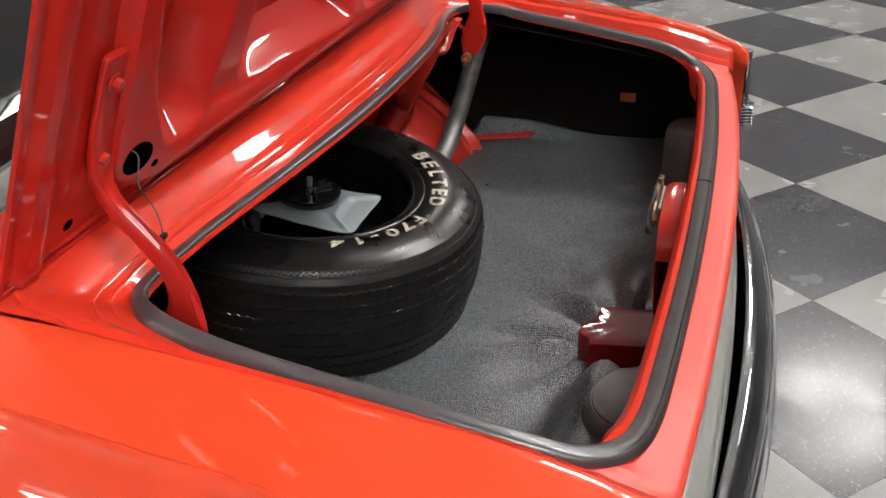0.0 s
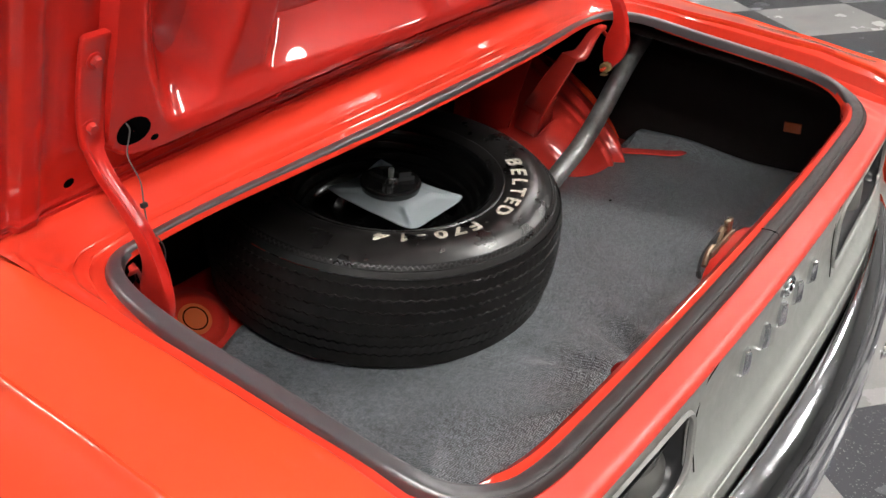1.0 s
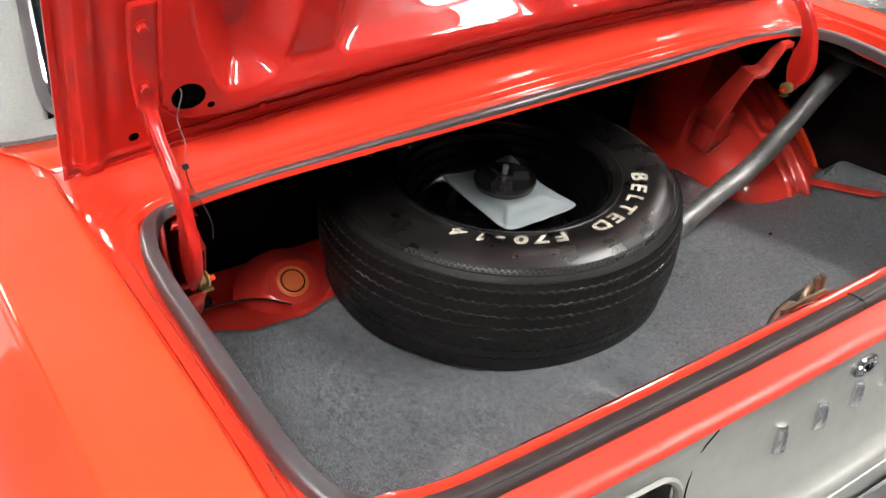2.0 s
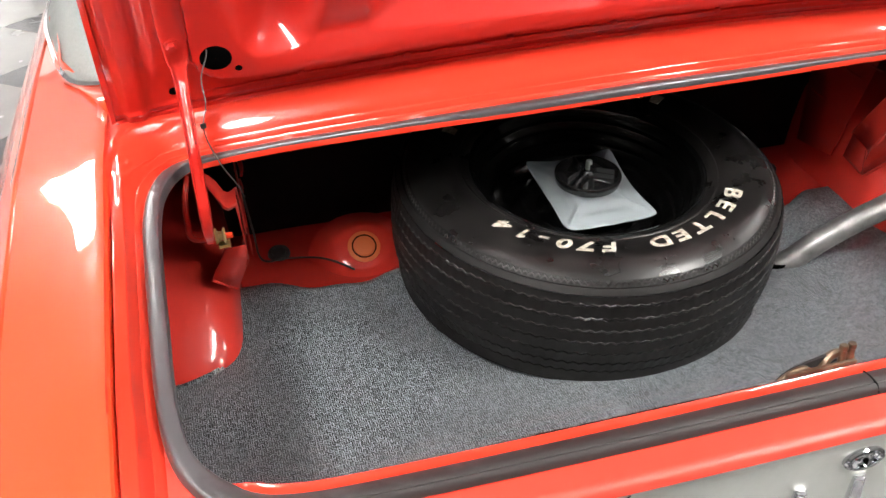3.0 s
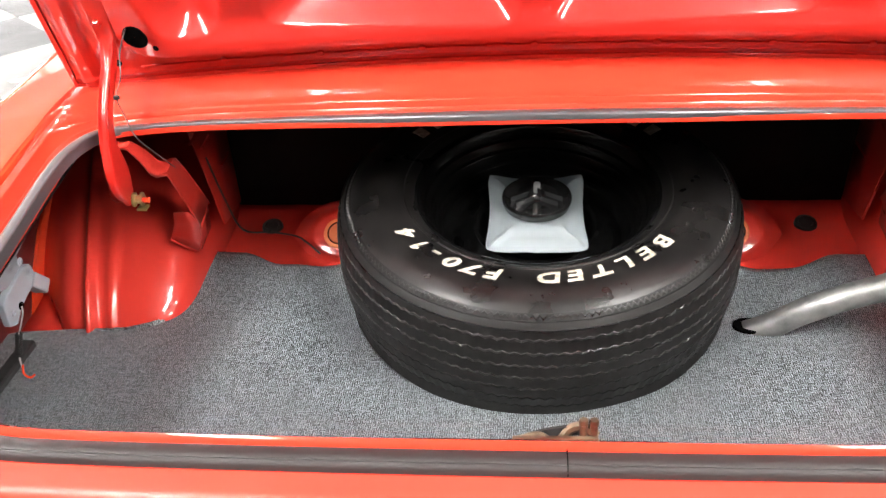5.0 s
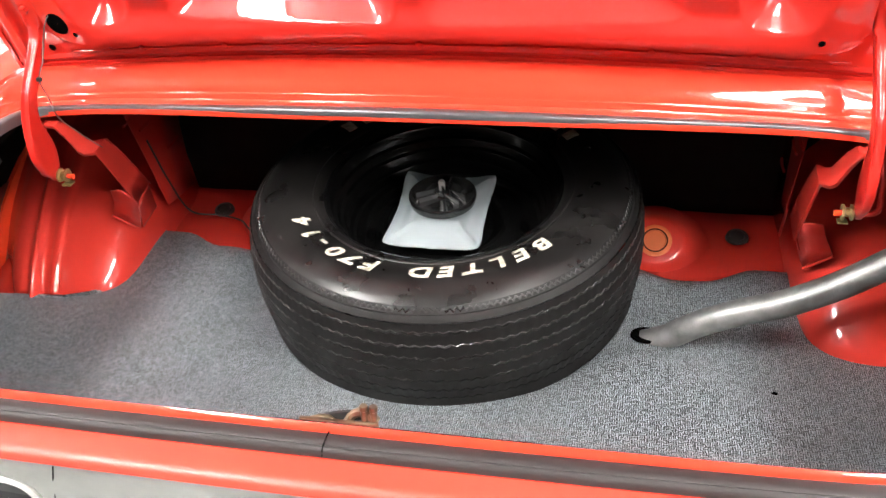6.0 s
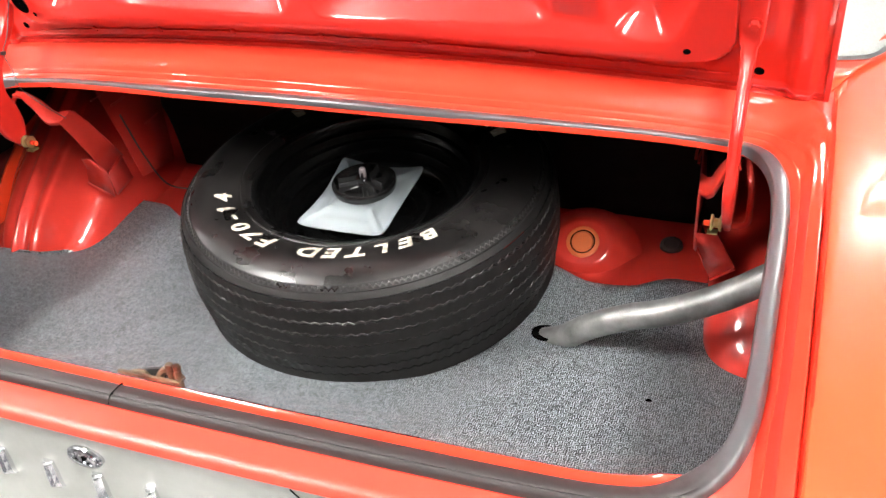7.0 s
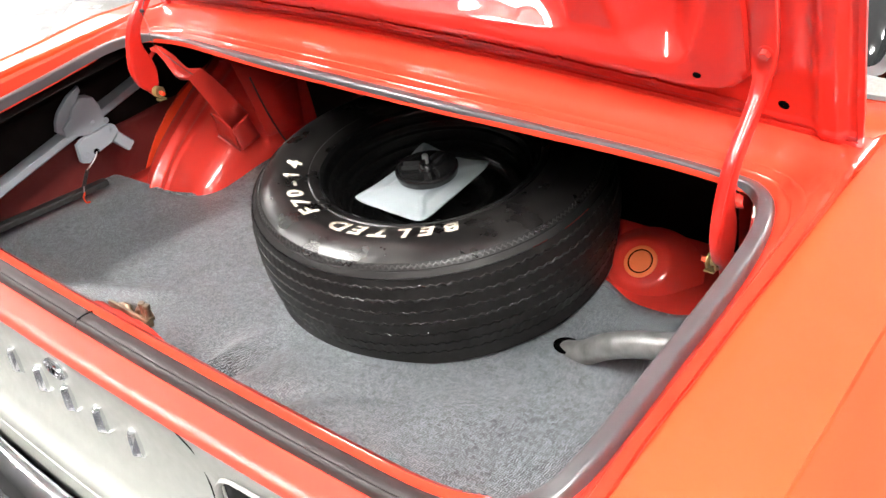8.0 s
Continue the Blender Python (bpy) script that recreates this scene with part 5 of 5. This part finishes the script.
# scalloped edge line of the shoulder
rows = []
for i in range(800):
    a = 2 * math.pi * i / 800
    w = 0.0017 * (-1, -0.2, 1, 0.2)[i % 4]
    rows.append([((0.3085 + d + w) * math.cos(a), (0.3085 + d + w) * math.sin(a), 0.0873 + h - 0.95 * (d + w)) for d, h in ((-0.0016, -0.0004), (-0.0006, 0.0008), (0.0006, 0.0008), (0.0016, -0.0004))])
bm = sheet(rows, wrap=True)
bm.transform(TM)
part("shoulder_ridge", bm, TYRE, spare)
rim_prof = [(0.198, 0.076), (0.2015, 0.083), (0.200, 0.0885), (0.196, 0.0890), (0.191, 0.0855), (0.1885, 0.078), (0.187, 0.066), (0.1815, 0.0625), (0.1800, 0.058), (0.1775, 0.0500), (0.1720, 0.0470), (0.1705, 0.0420), (0.1690, 0.030), (0.1640, 0.0265), (0.1625, 0.0220), (0.1605, 0.0110), (0.1560, 0.0085), (0.1545, 0.0040), (0.150, -0.004), (0.142, -0.010), (0.128, -0.011), (0.118, -0.004), (0.111, 0.008), (0.1065, 0.0145), (0.100, 0.0165), (0.094, 0.0135), (0.088, 0.004), (0.080, -0.002), (0.060, -0.003), (0.04, 0.0), (0, 0.0)]
rim = part("rim", lathe(rim_prof, 72, TM), WHEEL_BLACK, spare, "black steel wheel dish", smooth=24)
for k in range(5):
    a = radians(72 * k + 20)
    m = TM @ Matrix.Translation((0.057 * math.cos(a), 0.057 * math.sin(a), -0.0015))
    part("stud_hole", lathe([(0.010, 0.0), (0.009, 0.003), (0.0065, 0.003), (0.006, 0.0), (0, -0.001)], 16, m), WHEEL_BLACK, rim)
for k in range(8):
    a = radians(45 * k + 10)
    m = TM @ Matrix.Translation((0.133 * math.cos(a), 0.133 * math.sin(a), -0.0085)) @ Euler((0, 0, a)).to_matrix().to_4x4() @ Matrix.Diagonal((0.6, 1.3, 1, 1))
    part("vent_slot", lathe([(0.013, -0.001), (0.012, 0.0005), (0.010, -0.0002), (0, -0.001)], 18, m), HOLE, rim)
m = TM @ Matrix.Translation((-0.155, -0.095, 0.02))
part("valve", lathe([(0.006, 0.0), (0.005, 0.022), (0.0042, 0.024), (0.004, 0.034), (0, 0.035)], 12, m), WIRE, rim, "black tyre valve")


def glyph(ch, size, depth):
    cu = bpy.data.curves.new("glyph", "FONT")
    cu.body, cu.size, cu.extrude, cu.shear, cu.offset = ch, size, depth, 0.16, 0.0010
    cu.align_x, cu.resolution_u = "CENTER", 3
    ob = bpy.data.objects.new("glyph", cu)
    me = bpy.data.meshes.new_from_object(ob)
    bm = bmesh.new()
    bm.from_mesh(me)
    bpy.data.objects.remove(ob)
    bpy.data.curves.remove(cu)
    bpy.data.meshes.remove(me)
    return bm


def side_h(r):
    return lerp([(0.22, 0.0975), (0.230, 0.1010), (0.240, 0.1035), (0.250, 0.1050), (0.260, 0.1052), (0.27, 0.1042), (0.28, 0.102)], r)


def ring_letter(bm, deg, r):
    """Bends a flat letter round the sidewall; its top points outward."""
    for v in bm.verts:
        rr = r + v.co.y
        a = radians(deg) - v.co.x / 0.245
        v.co = Vector((rr * math.cos(a), rr * math.sin(a), side_h(rr) + v.co.z))
    bm.transform(TM)
    return bm


def letters(text, start, step):
    for k, ch in enumerate(text):
        if ch == "1":
            bm = sheet([[(x, y, z) for x, y in ((-0.0045, 0.0), (0.0005, 0.0), (0.0052, 0.028), (-0.0002, 0.028), (-0.0062, 0.0225), (-0.0055, 0.019), (-0.0012, 0.0215))] for z in (-0.0011, 0.0011)], closed=True)
            bm.faces.new(bm.verts[-7:])
        else:
            bm = glyph(ch, 0.038, 0.0011)
            for v in bm.verts:
                v.co.x *= 1.26
        for cut in range(1, 8):
            bmesh.ops.bisect_plane(bm, geom=bm.verts[:] + bm.edges[:] + bm.faces[:], plane_co=(0, 0.0037 * cut, 0), plane_no=(0, 1, 0))
        part("letter", ring_letter(bm, start - step * k, 0.231), LETTER, spare, "raised white letter", smooth=0)


letters("BELTED", -41.0, 9.0)
letters("F70-14", -104.5, 7.9)
# the maker's word on the far side of the sidewall, as plain bars
for k in range(13):
    bm = box(-0.010, 0.010, 0.002, 0.026, -0.0006, 0.0009)
    bmesh.ops.subdivide_edges(bm, edges=bm.edges[:], cuts=2, use_grid_fill=True)
    part("letter_bar", ring_letter(bm, 144.5 - 9.05 * k, 0.231), LETTER, spare, "raised white bar", smooth=0)

# clamp plate and its hub cap on the wheel
rows = []
PX, PY = 0.083, 0.101
for j in range(57):
    row = []
    for i in range(57):
        u, v = -1 + i / 28, -1 + j / 28
        cu, cv = u * (1 - 0.070 * abs(v) ** 9), v * (1 - 0.060 * abs(u) ** 9)
        x = PX * cu * (1 - 0.085 * (1 - v * v) * abs(u))
        y = PY * cv * (1 - 0.075 * (1 - u * u) * abs(v))
        r = math.hypot(x, y)
        diag = abs(abs(u) - abs(v))
        m = max(abs(u), abs(v))
        z = 0.7415 + 0.006 * (1 - soft(m, 0.46, 0.66)) + 0.007 * math.exp(-(diag / 0.075) ** 2) * soft(m, 0.40, 0.60) * (1 - soft(m, 0.78, 0.98)) - 0.005 * soft(m, 0.70, 1.0) * (1 - abs(u * v)) + 0.004 * (u * v) ** 4 + 0.0006 * noise.noise((u * 3, v * 3, 4.0))
        row.append((0.005 + x, 0.712 + y, z + 0.165 * y - 0.006))
    rows.append(row)
clamp = thing("clamp_plate", (0.005, 0.712, 0.70), "pale grey pressed-steel clamp plate holding down the spare", "clamp plate")
part("plate", sheet(rows), PLATE, clamp, smooth=60, solid=0.002)
CM = Matrix.Translation((0.006, 0.724, 0.7560)) @ Euler((radians(7), 0, 0)).to_matrix().to_4x4()
cap = part("hub_cap", lathe([(0.048, -0.016), (0.055, -0.010), (0.0570, -0.002), (0.0570, 0.002), (0.0560, 0.0040), (0.0542, 0.0044), (0.053, 0.0036), (0.050, 0.0028), (0.03, 0.0028), (0.016, 0.0034), (0.0135, 0.0095), (0.0115, 0.0115), (0, 0.0115)], 56, CM), CAP_BLACK, clamp, "black ribbed hold-down cap")
for k in range(3):
    for off in (-0.008, 0.008):
        bm = box(0.010, 0.044, off - 0.0014, off + 0.0014, 0.0, 0.0110, bevel=0.0011, m=CM @ Euler((0, 0, radians(120 * k + 90))).to_matrix().to_4x4())
        part("rib", bm, CAP_GLINT, cap, "raised rib, paled for its glint")
part("threaded_rod", lathe([(0.0055, 0.0), (0.0055, 0.026), (0.0045, 0.028), (0, 0.028)], 12, CM), PIPE, clamp)
for sgn in (-1, 1):
    bm = box(-0.002, 0.002, 0.002, 0.016, 0.010, 0.022, bevel=0.0015, m=CM @ Euler((0, 0, radians(20 + 90 * (1 - sgn)))).to_matrix().to_4x4())
    part("wing_nut", bm, CAP_BLACK, clamp)

# ---- jack, strapped to the left side ----
jack = thing("car_jack", (-0.85, 0.50, 0.56), "grey painted bumper jack strapped to the boot side", "car jack")
JX = -0.845


def flat_plate(outline, x0, x1):
    """A plate cut to an outline of (y, z), lying across x."""
    bm = sheet([[(x, y, z) for y, z in outline] for x in (x0, x1)], closed=True)
    bm.verts.ensure_lookup_table()
    n = len(outline)
    bm.faces.new(bm.verts[:n])
    bm.faces.new(bm.verts[-n:])
    return bm


part("upright", sweep([(JX, 0.09, 0.566), (JX, 0.33, 0.643), (JX, 0.60, 0.7285), (JX, 0.74, 0.773)], [(-0.012, -0.018), (0.010, -0.018), (0.012, -0.016), (0.012, 0.006), (0.004, 0.018), (-0.012, 0.018)], up=(1, 0, 0)), JACK, jack, smooth=0, bevel=0.0015)
part("ratchet_housing", flat_plate([(0.498, 0.700), (0.494, 0.728), (0.515, 0.742), (0.528, 0.765), (0.550, 0.780), (0.580, 0.772), (0.591, 0.750), (0.597, 0.702), (0.560, 0.688), (0.515, 0.703)], JX - 0.012, JX + 0.020), JACK, jack, smooth=0, bevel=0.003)
part("lifting_hook", flat_plate([(0.481, 0.723), (0.486, 0.745), (0.497, 0.764), (0.525, 0.789), (0.556, 0.805), (0.558, 0.793), (0.546, 0.780), (0.530, 0.755), (0.505, 0.735), (0.497, 0.715)], JX + 0.004, JX + 0.016), JACK, jack, smooth=0, bevel=0.002)
part("lower_plate", flat_plate([(0.512, 0.682), (0.530, 0.692), (0.593, 0.704), (0.612, 0.698), (0.618, 0.680), (0.609, 0.661), (0.580, 0.656), (0.551, 0.647), (0.532, 0.633), (0.513, 0.641)], JX + 0.012, JX + 0.026), JACK, jack, smooth=0, bevel=0.003)
part("socket", sweep([(JX + 0.016, 0.606, 0.672), (JX + 0.018, 0.640, 0.636)], [(-0.013, -0.013), (0.013, -0.013), (0.013, 0.013), (-0.013, 0.013)], up=(1, 0, 0)), JACK, jack, smooth=0, bevel=0.003)
part("socket_bore", sweep([(JX + 0.018, 0.639, 0.6371), (JX + 0.0182, 0.6415, 0.6344)], circle(0.009, 14), up=(1, 0, 0)), HOLE, jack)
for by, bz, bx in ((0.566, 0.716, 0.020), (0.596, 0.712, 0.020), (0.601, 0.690, 0.026), (0.530, 0.655, 0.026)):
    part("pivot_bolt", bolt((JX + bx, by, bz), (1, 0, 0), 0.0045, 0.004), JACK, jack)
part("peg_hole", bolt((JX + 0.026, 0.553, 0.655), (1, 0, 0), 0.0045, 0.0012), HOLE, jack)
part("spring_wire", tube([(JX + 0.027, 0.553, 0.654), (JX + 0.030, 0.545, 0.645), (JX + 0.030, 0.530, 0.632), (JX + 0.030, 0.518, 0.624)], 0.0014, 6), PIPE, jack)
part("spring", tube([(JX + 0.030 + 0.0055 * math.cos(k * 1.57), 0.518 - 0.00043 * k + 0.004 * math.sin(k * 1.57), 0.624 - 0.0008 * k + 0.003 * math.sin(k * 1.57)) for k in range(40)], 0.0013, 5, 2), WIRE, jack, "small dark coil spring")
part("spring_wire", tube([(JX + 0.030, 0.501, 0.593), (JX + 0.032, 0.497, 0.582), (JX + 0.035, 0.492, 0.570)], 0.0014, 6), PIPE, jack)
part("hook", tube([(JX + 0.034, 0.497, 0.580), (JX + 0.036, 0.490, 0.568), (JX + 0.044, 0.490, 0.560), (JX + 0.050, 0.496, 0.561)], 0.0019, 8), RED, jack, "red wire hook")
bar = thing("jack_handle", (-0.84, 0.40, 0.57), "black jack handle bar lying along the boot side", "jack handle")
part("bar", sweep([(-0.838, 0.14, 0.570), (-0.834, 0.565, 0.572)], [(-0.010, -0.008), (0.010, -0.008), (0.0115, -0.005), (0.0115, 0.004), (0.009, 0.007), (-0.010, 0.007)]), WIRE, bar, smooth=0, bevel=0.0015)

# ---- floor tiles ----
S = 0.6026
TURN = 1.38
D2 = S * math.sqrt(2) / 2
tile_data = {}
for key, m_ in (("dark", TILE_DARK), ("light", TILE_LIGHT)):
    bm = box(-S / 2 + 0.0006, S / 2 - 0.0006, -S / 2 + 0.0006, S / 2 - 0.0006, -0.008, 0.0)
    me = bpy.data.meshes.new("tile")
    bm.to_mesh(me)
    bm.free()
    me.materials.append(m_)
    tile_data[key] = me
cx0, cy0 = 1.5716, -0.2818
CT, ST = math.cos(radians(TURN)), math.sin(radians(TURN))
far = {"dark": bmesh.new(), "light": bmesh.new()}
for a in range(-24, 25):
    for b in range(-24, 25):
        u, v = D2 * (a + b), D2 * (a - b)
        x, y = cx0 + u * CT - v * ST, cy0 + u * ST + v * CT
        if not ((-7.5 < x < 8.5) and (-6.0 < y < 7.5)):
            continue
        key = "dark" if (a + b) % 2 == 0 else "light"
        near = (-4.6 < x < 6.6) and (-2.2 < y < 4.6) and not (abs(x) < 0.55 and y > 0.4) and not (x < 0 and y < -0.4)
        if near:
            t = new("tile", tile_data[key])
            t.matrix_basis = pose(x, y, 0, 0, 0, 45 + TURN)
            t.parent = floor_ob
        else:
            h = D2 - 0.0008
            low = [far[key].verts.new((x + dx, y + dy, -0.008)) for dx, dy in ((h * CT, h * ST), (-h * ST, h * CT), (-h * CT, -h * ST), (h * ST, -h * CT))]
            top = [far[key].verts.new((x + dx, y + dy, 0.0)) for dx, dy in ((h * CT, h * ST), (-h * ST, h * CT), (-h * CT, -h * ST), (h * ST, -h * CT))]
            far[key].faces.new(top)
            for k in range(4):
                far[key].faces.new((low[k], low[(k + 1) % 4], top[(k + 1) % 4], top[k]))
for key, m_ in (("dark", TILE_DARK), ("light", TILE_LIGHT)):
    part("far_tiles", far[key], m_, floor_ob, "charcoal floor tiles farther off" if key == "dark" else "pale grey floor tiles farther off", smooth=0)["kind"] = "stuff"
